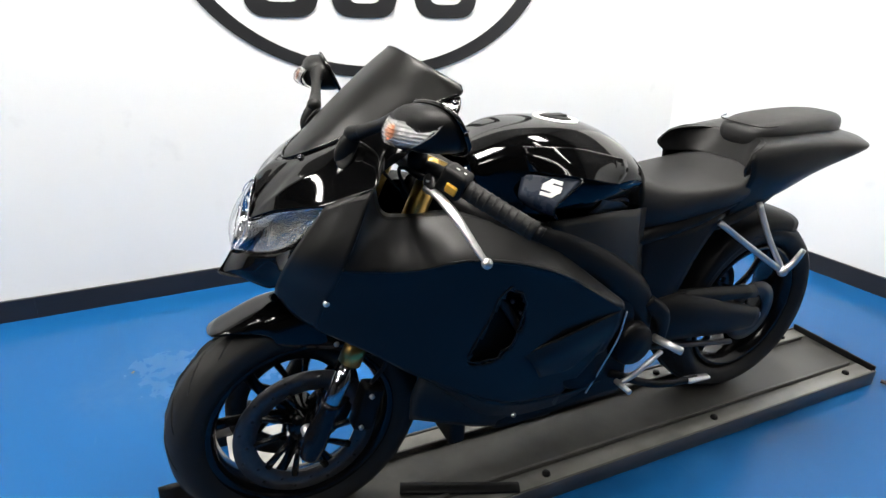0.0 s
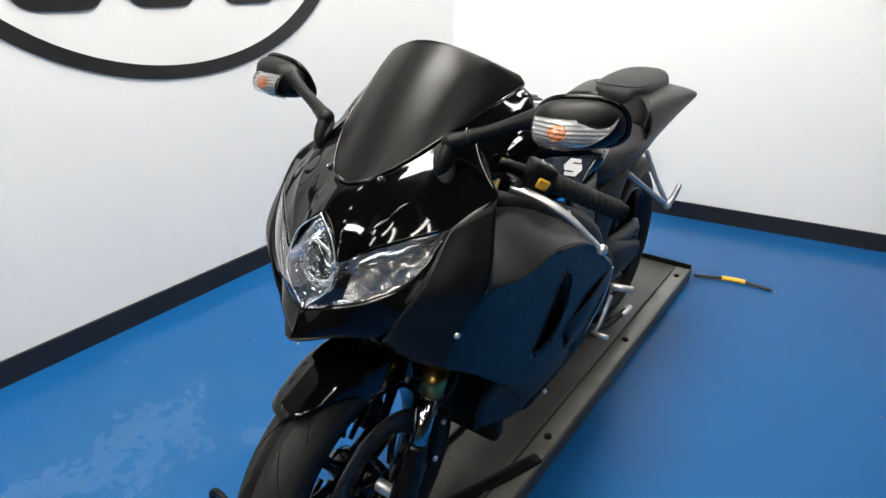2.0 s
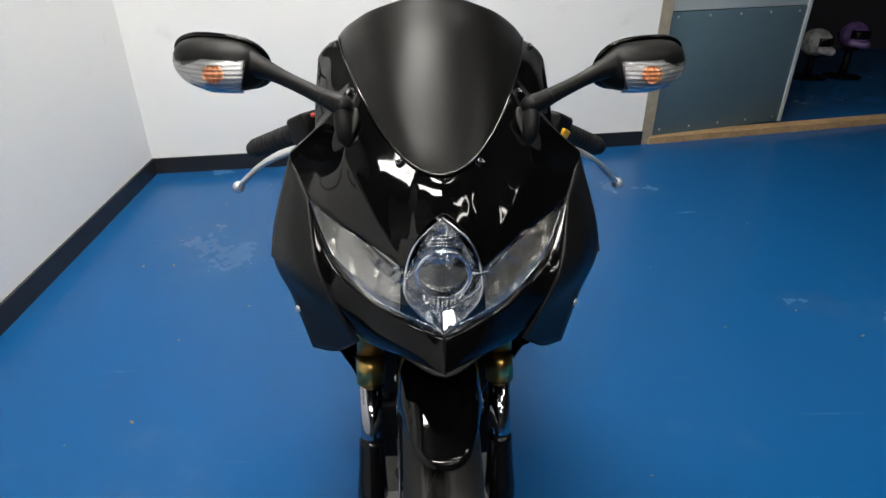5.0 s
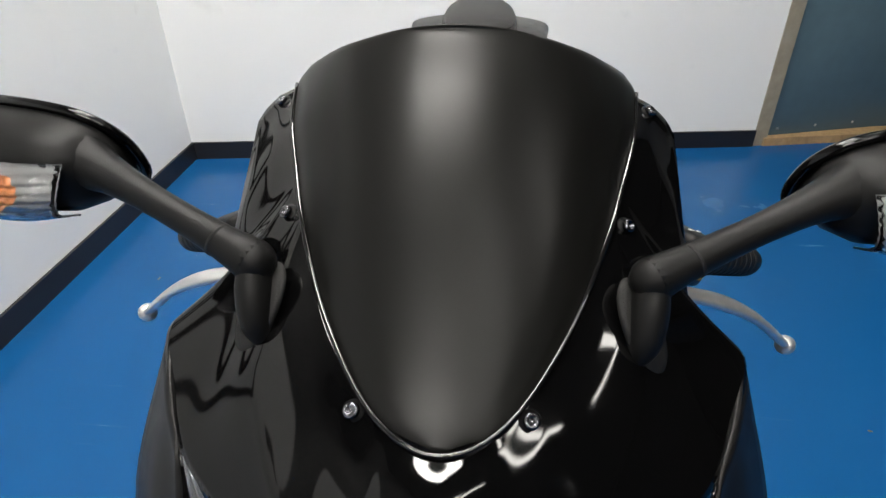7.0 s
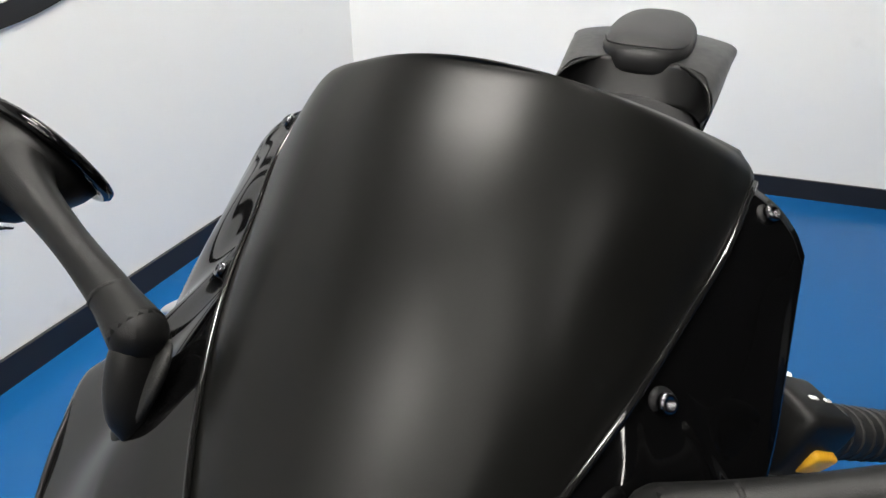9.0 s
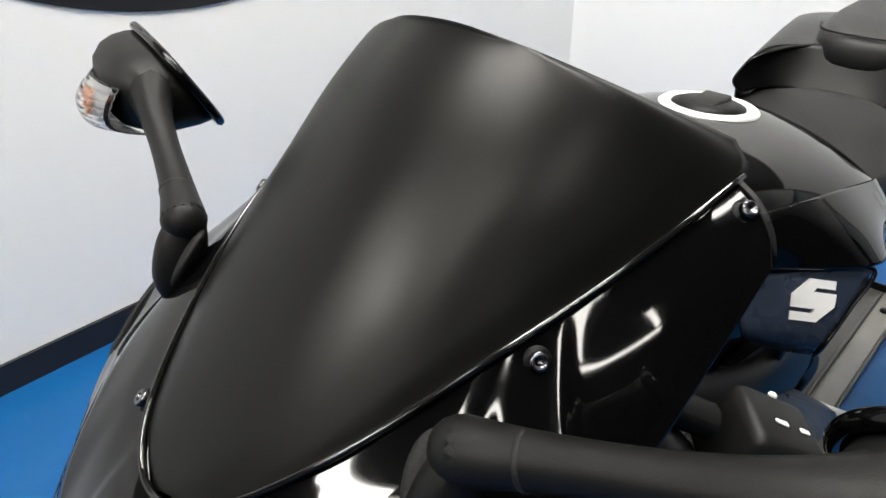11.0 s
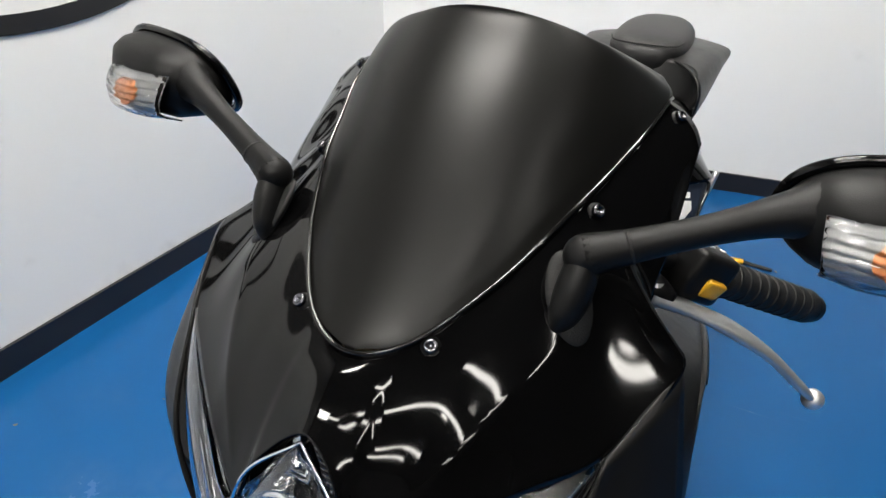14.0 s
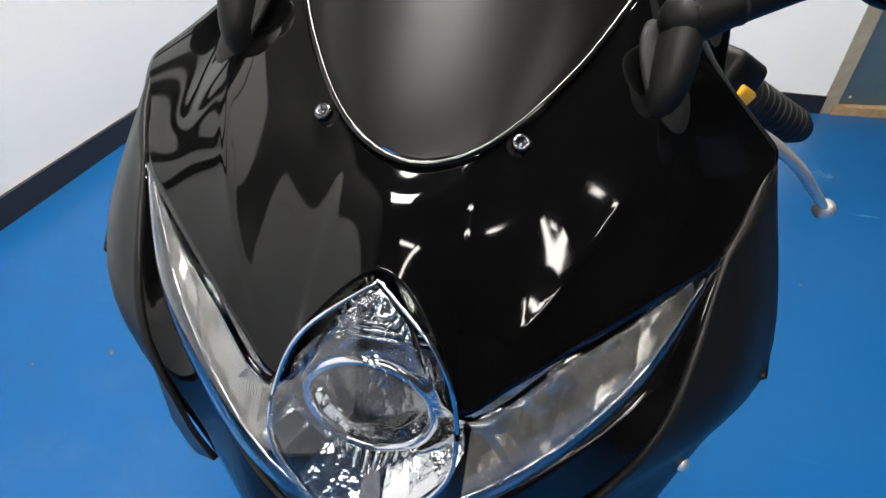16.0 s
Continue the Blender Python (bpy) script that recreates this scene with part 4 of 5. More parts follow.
    for name, lift, material, label in (("indicator_reflector", 0.000, INDICATOR, "silver indicator reflector"), ("indicator_lens", 0.008, RIBBED, "clear indicator lens")):
        rows = []
        for i, v in enumerate((0, 0.25, 0.5, 0.75, 1)):
            zt = 1.117 - 0.050 * v
            x0, x1 = 0.272 + 0.012 * v ** 1.5, 0.384 - 0.058 * v ** 2.4
            rows.append([front(x0 + (x1 - x0) * k / 4, zt + 0.004 * k / 4, lift if 0 < k < 4 and 0 < v < 1 else lift * 0.25) for k in range(5)])
        fine = patch_points(rows, 60, 18)
        if material is INDICATOR:
            fine = [[p + Vector((0, 0.0005 * math.sin(p.z * 1100) + 0.0007 * math.sin(p.x * 500), 0)) for p in r] for r in fine]
        o = part(name, face_towards(grid_bm(fine), (0, -1, 0)), material, ob, label)
        if material is RIBBED:
            shell(o, 0.0015)
            o.visible_shadow = False
    glow = []
    for k in range(15):
        v = k / 14 * 2 - 1
        half = 0.015 * math.sqrt(max(0.04, 1 - v * v))
        z = 1.101 + 0.0115 * v
        glow.append([Vector(front(0.315 + half * j / 5, z, 0.0022)) + Vector((0, 0.0018 * math.sin(z * 1100) + 0.001 * math.sin(j * 2.1), 0)) for j in range(-5, 6)])
    part("amber_bulb", face_towards(grid_bm(glow), (0, -1, 0)), AMBER, ob, "amber bulb behind the lens")


both(mirror_unit)


# ---- side fairings ----
SIDE = [
    [(0.224, 0.240, 0.980), (0.252, 0.178, 0.858), (0.247, 0.168, 0.838), (0.223, 0.150, 0.780), (0.198, 0.128, 0.704)],
    [(0.196, 0.264, 0.918), (0.252, 0.212, 0.848), (0.248, 0.202, 0.828), (0.225, 0.178, 0.766), (0.200, 0.154, 0.684)],
    [(0.172, 0.320, 0.896), (0.254, 0.300, 0.832), (0.250, 0.294, 0.812), (0.227, 0.262, 0.726), (0.206, 0.232, 0.628)],
    [(0.162, 0.450, 0.880), (0.256, 0.452, 0.823), (0.251, 0.448, 0.803), (0.230, 0.410, 0.650), (0.207, 0.345, 0.535)],
    [(0.178, 0.640, 0.800), (0.253, 0.640, 0.758), (0.248, 0.638, 0.735), (0.234, 0.610, 0.560), (0.200, 0.560, 0.395)],
    [(0.236, 0.862, 0.628), (0.244, 0.860, 0.612), (0.242, 0.846, 0.590), (0.227, 0.810, 0.480), (0.185, 0.750, 0.350)],
]
FRONT = [
    [(0.190, 0.161, 0.946), (0.208, 0.200, 0.967), (0.224, 0.240, 0.980)],
    [(0.172, 0.099, 0.856), (0.215, 0.130, 0.860), (0.252, 0.178, 0.858)],
    [(0.140, 0.075, 0.790), (0.178, 0.108, 0.784), (0.223, 0.150, 0.780)],
    [(0.120, 0.070, 0.756), (0.157, 0.096, 0.720), (0.198, 0.128, 0.704)],
]
RECESS = [[(x, y, z), (x - 0.025, y + 0.010, z - 0.004), (x - 0.05, y + 0.02, z - 0.012)] for (x, y, z), *rest in SIDE]
LOWER = [
    [(0.196, 0.350, 0.537), (0.156, 0.345, 0.455), (0.146, 0.345, 0.375)],
    [(0.200, 0.560, 0.397), (0.176, 0.560, 0.345), (0.156, 0.560, 0.288)],
    [(0.185, 0.750, 0.352), (0.172, 0.750, 0.310), (0.152, 0.750, 0.260)],
]
FIN = [
    [(0.228, 0.590, 0.545), (0.249, 0.700, 0.584), (0.2445, 0.858, 0.614)],
    [(0.238, 0.620, 0.505), (0.247, 0.720, 0.535), (0.243, 0.852, 0.565)],
    [(0.205, 0.665, 0.430), (0.216, 0.745, 0.450), (0.220, 0.842, 0.482)],
]
BELLY = [
    [(0.207, 0.345, 0.535), (0.160, 0.450, 0.420), (0.060, 0.490, 0.370), (0.0, 0.500, 0.360)],
    [(0.200, 0.560, 0.395), (0.150, 0.560, 0.300), (0.060, 0.560, 0.235), (0.0, 0.560, 0.225)],
    [(0.185, 0.750, 0.350), (0.150, 0.750, 0.270), (0.060, 0.750, 0.225), (0.0, 0.750, 0.215)],
    [(0.170, 0.900, 0.340), (0.140, 0.900, 0.280), (0.060, 0.900, 0.250), (0.0, 0.900, 0.245)],
]


def side_panel(s):
    turn = (lambda r: [sx(q, s) for q in r])

    # scoop-shaped opening: a slanting rounded outline on the panel
    loop = []
    for k in range(48):
        a = 2 * math.pi * k / 48
        p = 0.050 * math.copysign(abs(math.cos(a)) ** 0.7, math.cos(a))
        q = 0.135 * math.copysign(abs(math.sin(a)) ** 0.8, math.sin(a)) * (1.0 - 4.5 * p)
        loop.append((0.705 + 0.8 * p - 0.06 * q, 0.715 + q - 0.25 * p))

    def vent(u, v):
        inside = False
        for (u0, v0), (u1, v1) in zip(loop, loop[1:] + loop[:1]):
            if (v0 > v) != (v1 > v) and u < (u1 - u0) * (v - v0) / (v1 - v0) + u0:
                inside = not inside
        return inside

    ob = sheet("side_fairing", turn(SIDE), SATIN, bike, 110, 70, 0.004, (s, 0, 0), "satin black side fairing", vent)
    fine = patch_points(turn(SIDE), 110, 70)
    lip = [fine[min(110, round(u * 110))][min(70, round(v * 70))] for u, v in loop[::2]]
    part("scoop_lip", sweep(lip + lip[:1], [0.0025] * (len(lip) + 1), 8, 96, up=(s, 0, 0)), SATIN, ob)
    sheet("front_edge", turn(FRONT), SATIN, ob, 20, 12, 0.004, (s * 0.5, -1, 0))
    sheet("upper_return", turn(RECESS), SATIN, ob, 30, 8, 0.004, (0, 0, 1))
    sheet("scoop_fin", turn(FIN), SATIN, ob, 14, 18, 0.004, (s, 0, 0.3))
    sheet("lower_fairing", turn(LOWER), SATIN, ob, 14, 10, 0.004, (s, 0, -0.2))
    sheet("belly_panel", turn(BELLY), SATIN, bike, 20, 20, 0.004, (s, 0, -1), "satin black belly panel")
    rows = [[(s * 0.195, y, z) for y in (0.42, 0.56, 0.70)] for z in (0.76, 0.64, 0.52)]
    sheet("vent_backing", rows, DULL, ob, 6, 6, 0.004, (s, 0, 0))
    for y, z, r in ((0.565, 0.675, 0.006), (0.590, 0.640, 0.005), (0.555, 0.650, 0.004)):
        part("inner_bolt", ellipsoid((s * 0.203, y, z), (0.006, r, r), seg=10, rings=6), ALLOY, ob)
    part("inner_hose", sweep(sx([(0.205, 0.50, 0.73), (0.208, 0.55, 0.66), (0.204, 0.60, 0.58)], s), [0.010] * 3, 10, 12), GRIP, ob)
    for x, y, z in ((0.216, 0.147, 0.766), (0.222, 0.560, 0.850), (0.200, 0.600, 0.345), (0.235, 0.78, 0.56)):
        part("fairing_bolt", ellipsoid((s * x, y, z), (0.006, 0.007, 0.007), seg=12, rings=6), ALLOY, ob, "small silver bolt")
    part("edge_trim", sweep(sx([(0.245, 0.868, 0.605), (0.236, 0.862, 0.52), (0.205, 0.845, 0.40), (0.190, 0.83, 0.335)], s), [0.0022] * 4, 8, 20), ALLOY, ob)


both(side_panel)

# ---- inner structure: radiator, engine, frame ----
bevelled(part("radiator", box(bmesh.new(), -0.17, 0.17, -0.02, 0.02, -0.15, 0.15, pose(0, 0.47, 0.58, 15)), DULL, bike), 0.008)
bevelled(part("oil_cooler", box(bmesh.new(), -0.145, 0.145, 0.455, 0.50, 0.25, 0.46), DULL, bike), 0.01)
engine = bevelled(part("engine_block", box(bmesh.new(), -0.17, 0.17, 0.56, 1.0, 0.26, 0.66), DULL, bike, "dark engine block"), 0.04, 3)
part("clutch_cover", lathe([(0, 0.0), (0.07, 0.0), (0.078, -0.012), (0.08, -0.03)], 28, Matrix.Translation((0.205, 0.80, 0.44)), close=False), DULL, engine)
part("sprocket_cover", lathe([(0, 0.0), (0.055, 0.0), (0.062, -0.012), (0.064, -0.03)], 24, Matrix.Translation((0.20, 0.97, 0.45)), close=False), DULL, engine)


def spar(s):
    part("frame_spar", sweep(sx([(0.05, 0.42, 0.88), (0.15, 0.52, 0.84), (0.165, 0.75, 0.74), (0.15, 0.98, 0.58), (0.14, 1.03, 0.42)], s), [0.035, 0.042, 0.048, 0.048, 0.04], 12, 30, flat=0.5, up=(1, 0, 0)), DULL, bike, "black aluminium frame spar")
    part("swingarm", sweep(sx([(0.11, 1.00, 0.46), (0.125, 1.2, 0.45), (0.125, 1.40, 0.40), (0.12, 1.55, 0.365)], s), [0.085, 0.078, 0.058, 0.036], 12, 20, flat=0.45, up=(1, 0, 0)), DULL, bike, "black swingarm beam")
    part("rear_subframe", sweep(sx([(0.11, 0.98, 0.72), (0.12, 1.2, 0.76), (0.11, 1.5, 0.86), (0.08, 1.72, 0.90)], s), [0.022] * 4, 10, 20), DULL, bike)
    hanger = part("passenger_peg_hanger", sweep(sx([(0.13, 1.27, 0.735), (0.175, 1.36, 0.665), (0.222, 1.455, 0.595)], s), [0.009] * 3, 10, 12), ALLOY, bike, "bright aluminium passenger peg hanger")
    part("strut", sweep(sx([(0.14, 1.40, 0.78), (0.18, 1.42, 0.69), (0.222, 1.458, 0.598)], s), [0.008] * 3, 10, 12), ALLOY, hanger)
    part("peg", sweep(sx([(0.222, 1.455, 0.592), (0.235, 1.475, 0.62), (0.245, 1.49, 0.665)], s), [0.011, 0.010, 0.008], 10, 8), ALLOY, hanger, "folded aluminium peg")
    part("peg_boss", ellipsoid((s * 0.224, 1.457, 0.594), (0.014, 0.016, 0.016), seg=12, rings=8), ALLOY, hanger)
    part("rider_peg", rod((s * 0.17, 1.06, 0.44), (s * 0.255, 1.08, 0.44), 0.011, 12), ALLOY, bike, "aluminium rider footpeg")
    part("heel_guard", sweep(sx([(0.165, 1.02, 0.56), (0.17, 1.08, 0.50), (0.165, 1.10, 0.42)], s), [0.02, 0.025, 0.015], 10, 12, flat=0.4, up=(1, 0, 0)), DULL, bike)


both(spar)
part("shift_lever", sweep([(0.19, 1.08, 0.40), (0.20, 0.98, 0.355), (0.20, 0.93, 0.345)], [0.007, 0.007, 0.006], 8), ALLOY, bike, "aluminium shift lever")
part("shift_peg", rod((0.19, 0.93, 0.345), (0.245, 0.93, 0.345), 0.008, 10), ALLOY, bike)
part("side_stand", sweep([(0.17, 0.92, 0.36), (0.19, 1.08, 0.29), (0.20, 1.24, 0.27)], [0.012, 0.011, 0.010], 10), DULL, bike, "folded side stand")
part("stand_foot", sweep([(0.20, 1.20, 0.275), (0.205, 1.28, 0.27)], [0.016, 0.012], 10, 4, flat=0.5), ALLOY, bike)


def rear_hugger():
    rows = []
    for x, rr in ((0, 0.338), (0.06, 0.334), (0.095, 0.318), (0.102, 0.285)):
        rows.append([(x, REAR.y + rr * math.cos(radians(a)), REAR.z + rr * math.sin(radians(a))) for a in (165, 140, 115, 90, 70)])
    sheet("rear_hugger", mirror_rows(rows), DULL, bike, 24, 16, 0.003, (0, -0.5, 1), "black rear wheel hugger")
    under = [[(0, 1.10, 0.74), (0, 1.35, 0.77), (0, 1.60, 0.84), (0, 1.80, 0.89)], [(0.09, 1.10, 0.73), (0.10, 1.35, 0.76), (0.09, 1.60, 0.84), (0.07, 1.80, 0.89)], [(0.11, 1.10, 0.70), (0.12, 1.35, 0.72), (0.10, 1.60, 0.83), (0.08, 1.80, 0.89)]]
    sheet("under_tail", mirror_rows(under), DULL, bike, 16, 12, 0.003, (0, 0, -1), "black under-tail tray")
    both(lambda s: sheet("inner_panel", [sx(r, s) for r in ([(0.12, 1.00, 0.74), (0.13, 1.15, 0.74), (0.125, 1.30, 0.76)], [(0.13, 1.00, 0.62), (0.135, 1.12, 0.62), (0.13, 1.22, 0.66)], [(0.12, 1.00, 0.46), (0.125, 1.10, 0.48), (0.12, 1.17, 0.52)])], DULL, bike, 8, 8, 0.004, (s, 0, 0)))
    sheet("chain_guard", [[(0.115, 1.10, 0.545), (0.115, 1.32, 0.52), (0.112, 1.52, 0.485)], [(0.135, 1.10, 0.53), (0.135, 1.32, 0.505), (0.13, 1.52, 0.47)], [(0.137, 1.10, 0.49), (0.137, 1.32, 0.475), (0.132, 1.52, 0.45)]], PLASTIC, bike, 8, 10, 0.003, (1, 0, 1), "black plastic chain guard")


rear_hugger()


def chain():
    for z0, z1 in ((0.50, 0.47), (0.39, 0.265)):
        part("chain_run", rod((0.09, 0.98, z0 - 0.02), (0.09, 1.51, z1), 0.009, 6), DISC, bike, "dark drive chain")


chain()
part("exhaust_muffler", sweep([(-0.14, 0.95, 0.30), (-0.17, 1.10, 0.30), (-0.19, 1.28, 0.33), (-0.20, 1.42, 0.37)], [0.04, 0.055, 0.055, 0.045], 16), DULL, bike, "short dark exhaust muffler")

# ---- handlebars ----
def bars(s):
    grip_line = sx([(0.238, 0.418, 0.962), (0.288, 0.463, 0.932), (0.338, 0.509, 0.902)], s)
    bar = part("clip_on_bar", sweep(sx([(0.105, 0.375, 0.975), (0.17, 0.385, 0.985), (0.24, 0.42, 0.962)], s), [0.012] * 3, 12, 10), DULL, bike, "black clip-on handlebar")
    part("grip", sweep(grip_line, [0.0190, 0.0182, 0.0192], 18, 16), GRIP, bar, "ribbed black rubber grip")
    for k in range(9):
        p = spline(grip_line, 20)[2 + 2 * k]
        d = (Vector(grip_line[2]) - Vector(grip_line[0])).normalized()
        part("grip_rib", rod(p - d * 0.002, p + d * 0.002, 0.0195, 16), GRIP, bar)
    part("bar_end", rod(grip_line[2], Vector(grip_line[2]) + (Vector(grip_line[2]) - Vector(grip_line[1])) * 0.2, 0.016, 14), DULL, bar)
    sw = bevelled(part("switch_housing", box(bmesh.new(), -0.026, 0.026, -0.026, 0.022, -0.024, 0.028, pose(s * 0.216, 0.402, 0.972, 0, s * 25, s * 40)), PLASTIC, bar, "black switch housing"), 0.008, 3)
    if s > 0:
        bevelled(part("yellow_switch", box(bmesh.new(), -0.012, 0.012, -0.008, 0.008, -0.010, 0.010, pose(0.233, 0.388, 0.966, 15, 25, 40)), YELLOW, bar, "yellow passing switch"), 0.003)
        for dx, dz, w in ((-0.004, 0.031, 0.008), (0.012, 0.0285, 0.006)):
            bevelled(part("switch_mark", box(bmesh.new(), dx - w / 2, dx + w / 2, -0.006, -0.003, 0.0, 0.0012, pose(0.216, 0.402, 0.972 , 0, 25, 40) @ Matrix.Translation((0, 0, 0.0282))), MARK, bar, "small white switch mark"), 0.0003)
        part("horn_button", ellipsoid((0.205, 0.377, 0.955), (0.009, 0.008, 0.009), seg=14, rings=8), PLASTIC, bar)
        part("switch_button", ellipsoid((0.213, 0.425, 0.996), (0.0028, 0.0028, 0.002), seg=10, rings=6), MARK, bar)
    else:
        part("red_switch", ellipsoid((-0.205, 0.39, 1.0), (0.006, 0.006, 0.004), seg=10, rings=6), RED, bar, "red stop switch")
    perch = part("lever_perch", sweep(sx([(0.165, 0.375, 0.968), (0.185, 0.368, 0.960), (0.205, 0.365, 0.953)], s), [0.013, 0.016, 0.010], 10, 8), DULL, bar)
    lev = sx([(0.186, 0.362, 0.957), (0.225, 0.367, 0.949), (0.262, 0.372, 0.937), (0.300, 0.380, 0.915), (0.334, 0.392, 0.884), (0.354, 0.402, 0.864)], s)
    part("lever", sweep(lev, [0.014, 0.0105, 0.0115, 0.0092, 0.0082, 0.007], 10, 36, flat=0.6), ALLOY, bar, "bright aluminium hand lever with ball end")
    part("lever_ball", ellipsoid(lev[-1], (0.0105, 0.0105, 0.0105), seg=14, rings=10), ALLOY, bar)
    part("pivot_bolt", rod((s * 0.188, 0.362, 0.945), (s * 0.188, 0.362, 0.972), 0.006, 8), ALLOY, bar)
    part("reservoir", rod((s * 0.135, 0.36, 0.985), (s * 0.135, 0.36, 1.02), 0.02, 16), PLASTIC, bar)
    part("cable", sweep(sx([(0.165, 0.37, 0.968), (0.12, 0.33, 0.98), (0.08, 0.36, 0.92), (0.06, 0.42, 0.85)], s), [0.004] * 4, 8, 24), GRIP, bar)


both(bars)
bevelled(part("instrument_panel", box(bmesh.new(), -0.11, 0.11, -0.02, 0.02, -0.045, 0.045, pose(0, 0.30, 1.02, -40)), PLASTIC, bike, "black instrument cluster"), 0.015, 3)

# ---- tank, seat and tail ----
TANK = [
    [(0, 0.50, 0.985), (0, 0.64, 1.028), (0, 0.80, 1.025), (0, 0.92, 0.982), (0, 1.02, 0.90)],
    [(0.075, 0.50, 0.972), (0.100, 0.64, 1.016), (0.105, 0.80, 1.008), (0.098, 0.92, 0.962), (0.07, 1.01, 0.885)],
    [(0.100, 0.50, 0.945), (0.140, 0.64, 0.972), (0.186, 0.78, 0.958), (0.170, 0.91, 0.925), (0.095, 1.01, 0.85)],
    [(0.095, 0.50, 0.890), (0.145, 0.64, 0.885), (0.198, 0.78, 0.895), (0.155, 0.92, 0.870), (0.10, 1.01, 0.80)],
    [(0.095, 0.50, 0.830), (0.140, 0.62, 0.830), (0.130, 0.79, 0.815), (0.110, 0.93, 0.80), (0.10, 1.00, 0.75)],
]
tank = sheet("fuel_tank", mirror_rows(TANK), GLOSS, bike, 48, 28, 0.004, (0, 0, 1), "gloss black fuel tank")
up = Matrix.Translation((0, 0.775, 1.0235)) @ Matrix.Rotation(radians(-6), 4, "X") @ Matrix.Rotation(radians(-90), 4, "Y")
part("cap_ring", lathe([(0.055, -0.004), (0.055, 0.003), (0.051, 0.006), (0.042, 0.005), (0.040, 0.0)], 40, up), EMBLEM, tank, "bright silver filler ring")
part("filler_cap", lathe([(0.041, 0.0), (0.040, 0.005), (0.030, 0.009), (0.0, 0.010)], 32, up, close=False), DULL, tank, "dark filler cap")
bevelled(part("cap_flap", box(bmesh.new(), -0.016, 0.016, 0.752, 0.80, 1.028, 1.0355), PLASTIC, tank), 0.003)


def tank_side(s):
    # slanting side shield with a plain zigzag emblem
    rows = [sx(r, s) for r in ([(0.128, 0.612, 0.944), (0.172, 0.660, 0.944), (0.213, 0.706, 0.942)], [(0.140, 0.598, 0.922), (0.180, 0.640, 0.917), (0.212, 0.676, 0.912)], [(0.150, 0.590, 0.900), (0.182, 0.620, 0.891), (0.208, 0.646, 0.882)], [(0.150, 0.602, 0.880), (0.180, 0.632, 0.866), (0.203, 0.660, 0.856)])]
    sh = sheet("tank_shield", rows, SHIELD, tank, 12, 12, 0.004, (s * 0.66, -0.55, 0.5), "satin blue-black tank side shield")
    border = [rows[0][0], rows[0][1], rows[0][2], rows[1][2], rows[2][2], rows[3][2]]
    part("shield_edge", sweep(border, [0.0022] * len(border), 8, 40), GLOSS, tank, "rounded gloss edge of the tank shield")
    n = Vector((s * 0.664, -0.553, 0.503)).normalized()
    fwd = Vector((s * 0.70, 0.69, -0.16)).normalized()
    upv = fwd.cross(n)
    upv = upv if upv.z > 0 else -upv
    c = Vector((s * 0.182, 0.651, 0.920)) + n * 0.003
    outline = [(-0.020, 0.004), (-0.004, 0.020), (0.020, 0.020), (0.020, 0.012), (0.002, 0.012), (-0.001, 0.008), (0.022, 0.008), (0.022, -0.004), (0.006, -0.020), (-0.020, -0.020), (-0.020, -0.012), (0.0, -0.012), (0.003, -0.008), (-0.020, -0.008)]
    bm = bmesh.new()
    front = [bm.verts.new(c + fwd * a + upv * b + n * 0.002) for a, b in outline]
    back = [bm.verts.new(c + fwd * a + upv * b - n * 0.002) for a, b in outline]
    bm.faces.new(front)
    for k in range(len(front)):
        bm.faces.new((front[k], back[k], back[(k + 1) % len(back)], front[(k + 1) % len(front)]))
    bmesh.ops.recalc_face_normals(bm, faces=bm.faces)
    part("tank_emblem", bm, EMBLEM, tank, "bright silver zigzag emblem", smooth=False)
    knee = [sx(r, s) for r in ([(0.176, 0.79, 0.915), (0.160, 0.86, 0.905), (0.135, 0.93, 0.885)], [(0.190, 0.79, 0.875), (0.165, 0.86, 0.865), (0.135, 0.93, 0.855)], [(0.150, 0.79, 0.83), (0.140, 0.86, 0.825), (0.125, 0.93, 0.82)])]
    sheet("knee_pad", knee, KNEE, tank, 8, 8, 0.003, (s, 0, 0.2), "dark grey rubber knee pad")
    upper = [sx(r, s) for r in ([(0.120, 0.61, 1.000), (0.155, 0.72, 0.996), (0.168, 0.86, 0.962)], [(0.132, 0.61, 0.976), (0.186, 0.712, 0.972), (0.190, 0.85, 0.940)], [(0.132, 0.614, 0.948), (0.213, 0.708, 0.945), (0.203, 0.82, 0.916)])]
    sheet("tank_flank", upper, GLOSS, tank, 24, 24, 0.003, (s, 0, 0.6), "gloss black tank flank")
    cover = [sx(r, s) for r in ([(0.175, 0.66, 0.84), (0.155, 0.85, 0.83), (0.120, 1.0, 0.81)], [(0.185, 0.72, 0.74), (0.165, 0.86, 0.72), (0.13, 1.0, 0.70)], [(0.17, 0.78, 0.66), (0.155, 0.90, 0.62), (0.13, 1.02, 0.60)])]
    sheet("side_cover", cover, SATIN, bike, 10, 10, 0.003, (s, 0, 0), "satin black frame cover")


both(tank_side)


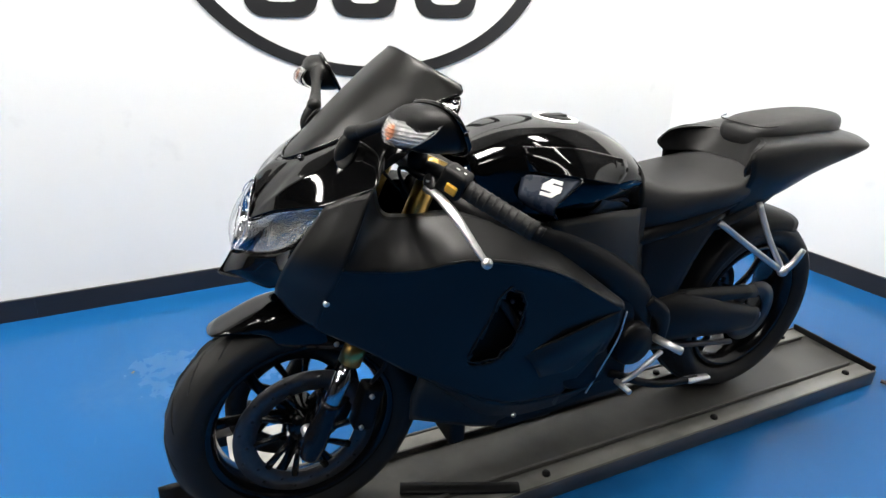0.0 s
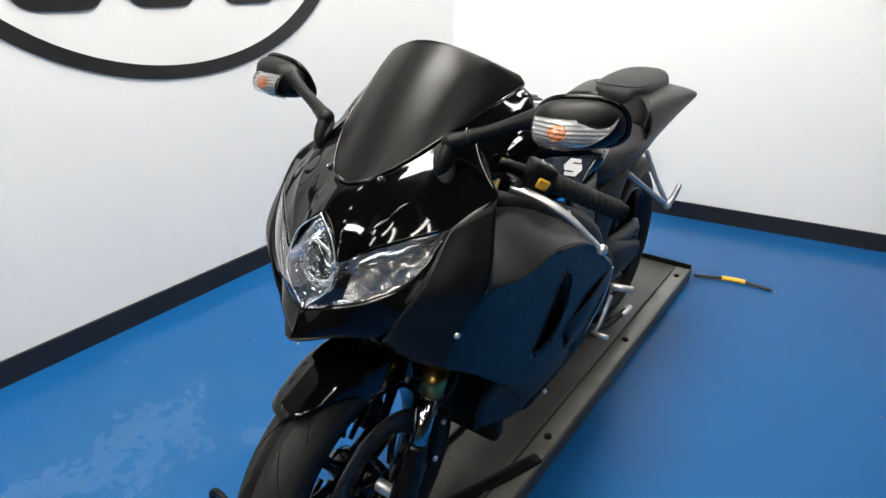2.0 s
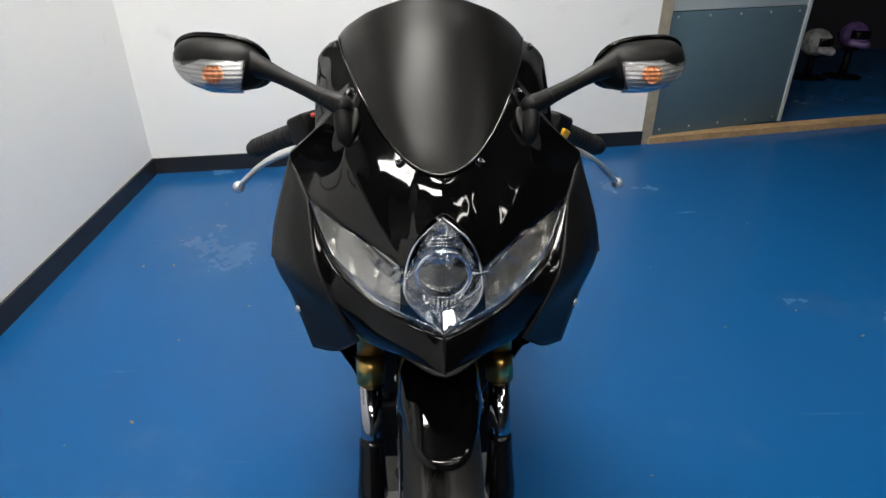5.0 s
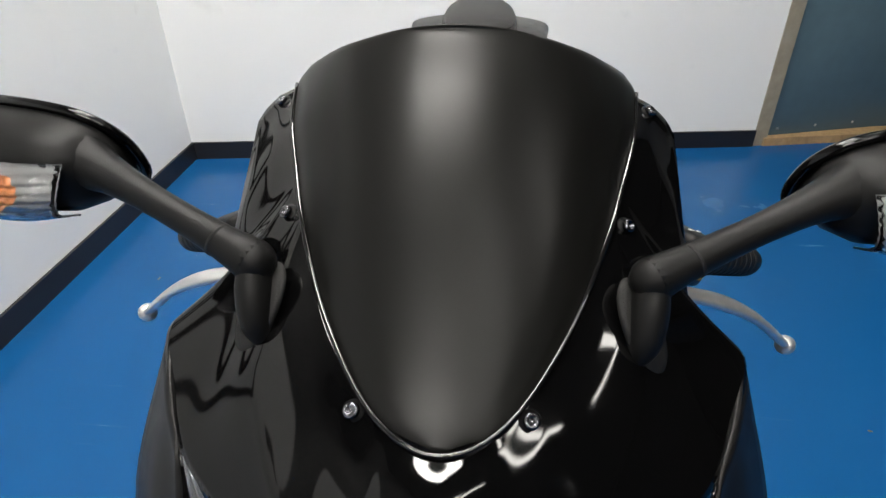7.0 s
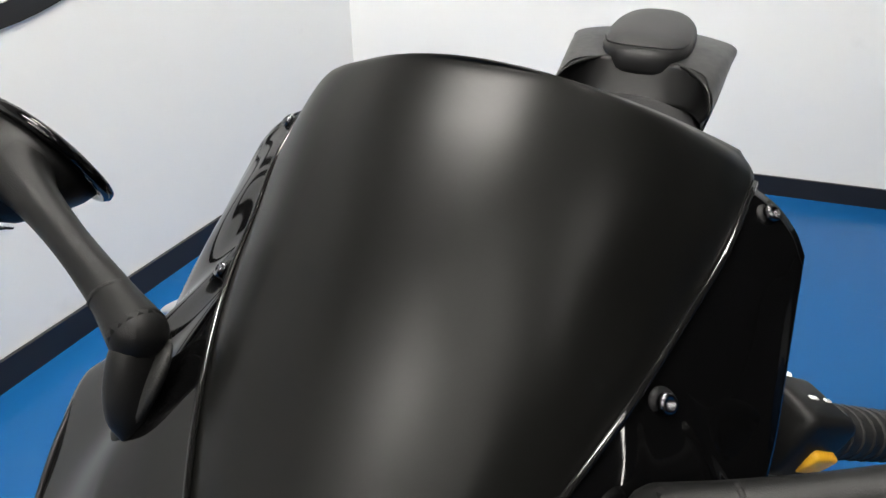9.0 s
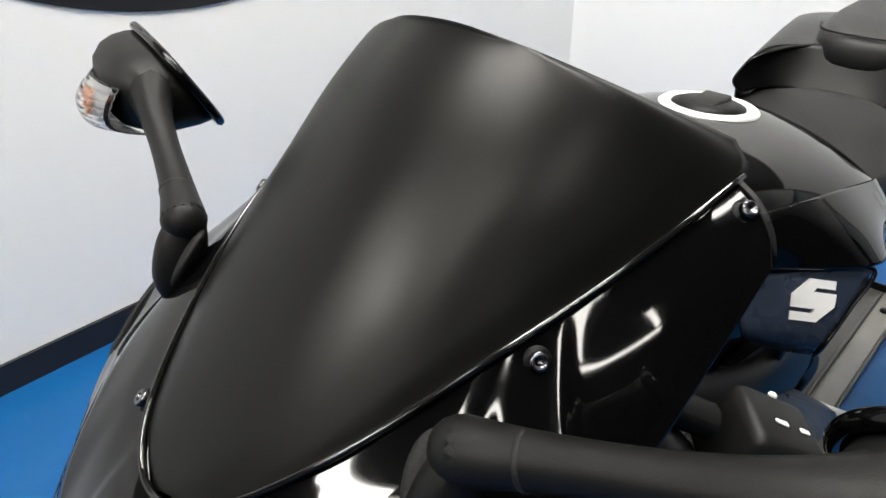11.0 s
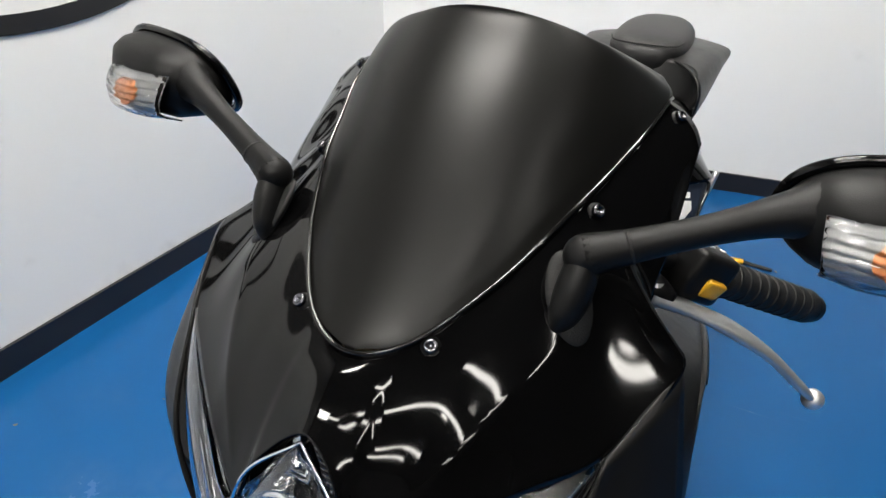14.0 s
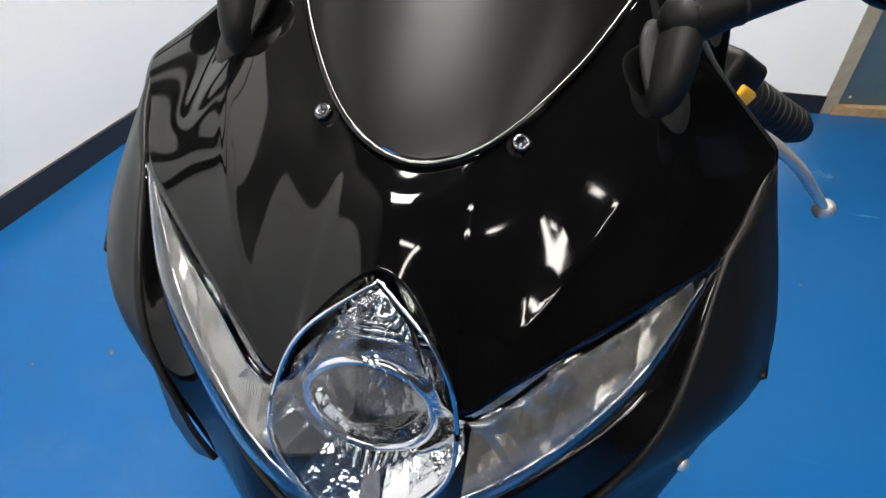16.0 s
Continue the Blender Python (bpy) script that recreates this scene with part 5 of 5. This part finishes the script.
def seats():
    rows = [
        [(0, 0.965, 0.895), (0, 1.08, 0.855), (0, 1.25, 0.850), (0, 1.40, 0.880)],
        [(0.06, 0.97, 0.890), (0.085, 1.08, 0.852), (0.11, 1.25, 0.848), (0.10, 1.40, 0.872)],
        [(0.095, 0.975, 0.860), (0.125, 1.08, 0.835), (0.152, 1.25, 0.838), (0.145, 1.40, 0.853)],
        [(0.11, 0.98, 0.80), (0.135, 1.08, 0.785), (0.148, 1.25, 0.795), (0.140, 1.40, 0.815)],
        [(0.10, 0.99, 0.73), (0.11, 1.08, 0.73), (0.115, 1.25, 0.755), (0.11, 1.40, 0.78)],
    ]
    sheet("rider_seat", mirror_rows(rows), VINYL, bike, 40, 20, 0.006, (0, 0, 1), "black vinyl rider seat")
    hump = [
        [(0, 1.43, 0.945), (0, 1.50, 0.950), (0, 1.60, 0.955), (0, 1.73, 0.955), (0, 1.84, 0.935)],
        [(0.08, 1.42, 0.945), (0.09, 1.50, 0.950), (0.10, 1.60, 0.955), (0.10, 1.73, 0.948), (0.08, 1.84, 0.930)],
        [(0.146, 1.31, 0.930), (0.162, 1.45, 0.938), (0.180, 1.60, 0.940), (0.188, 1.73, 0.932), (0.12, 1.83, 0.922)],
        [(0.158, 1.31, 0.862), (0.172, 1.45, 0.868), (0.180, 1.60, 0.885), (0.178, 1.73, 0.906), (0.11, 1.84, 0.908)],
        [(0.125, 1.30, 0.748), (0.135, 1.45, 0.788), (0.130, 1.60, 0.834), (0.11, 1.74, 0.876), (0.08, 1.85, 0.893)],
    ]
    tail = sheet("tail_cowl", mirror_rows(hump), SATIN, bike, 44, 28, 0.004, (0, 0, 1), "satin black tail cowl")
    stop = [
        [(0, 1.385, 0.868), (0, 1.410, 0.905), (0, 1.430, 0.945)],
        [(0.070, 1.380, 0.868), (0.075, 1.400, 0.905), (0.080, 1.420, 0.945)],
        [(0.120, 1.360, 0.868), (0.135, 1.355, 0.910), (0.130, 1.370, 0.945)],
        [(0.145, 1.300, 0.868), (0.156, 1.280, 0.895), (0.146, 1.310, 0.930)],
    ]
    sheet("seat_back", mirror_rows(stop), SATIN, tail, 30, 10, 0.003, (0, -1, 0.5))
    part("tail_lamp", ellipsoid((0, 1.835, 0.918), (0.035, 0.02, 0.012), seg=16, rings=8), RED, tail)
    bm = ellipsoid((0, 0, 0), (0.102, 0.213, 0.049), seg=40, rings=24, power=0.65)
    for v in bm.verts:
        v.co.x *= 1 - 0.5 * max(0, v.co.y / 0.2) ** 2 * 0.6
        v.co.z += 0.006 * (v.co.y / 0.2)
    bmesh.ops.translate(bm, verts=bm.verts, vec=(0, 1.622, 0.946))
    pil = part("pillion_seat", bm, VINYL, bike, "black vinyl pillion pad")
    seam = [(-0.088, 1.470, 0.978), (-0.070, 1.432, 0.974), (0, 1.424, 0.973), (0.070, 1.432, 0.974), (0.088, 1.470, 0.978)]
    part("seam", sweep(seam, [0.0022] * 5, 6, 24), GRIP, pil)


seats()
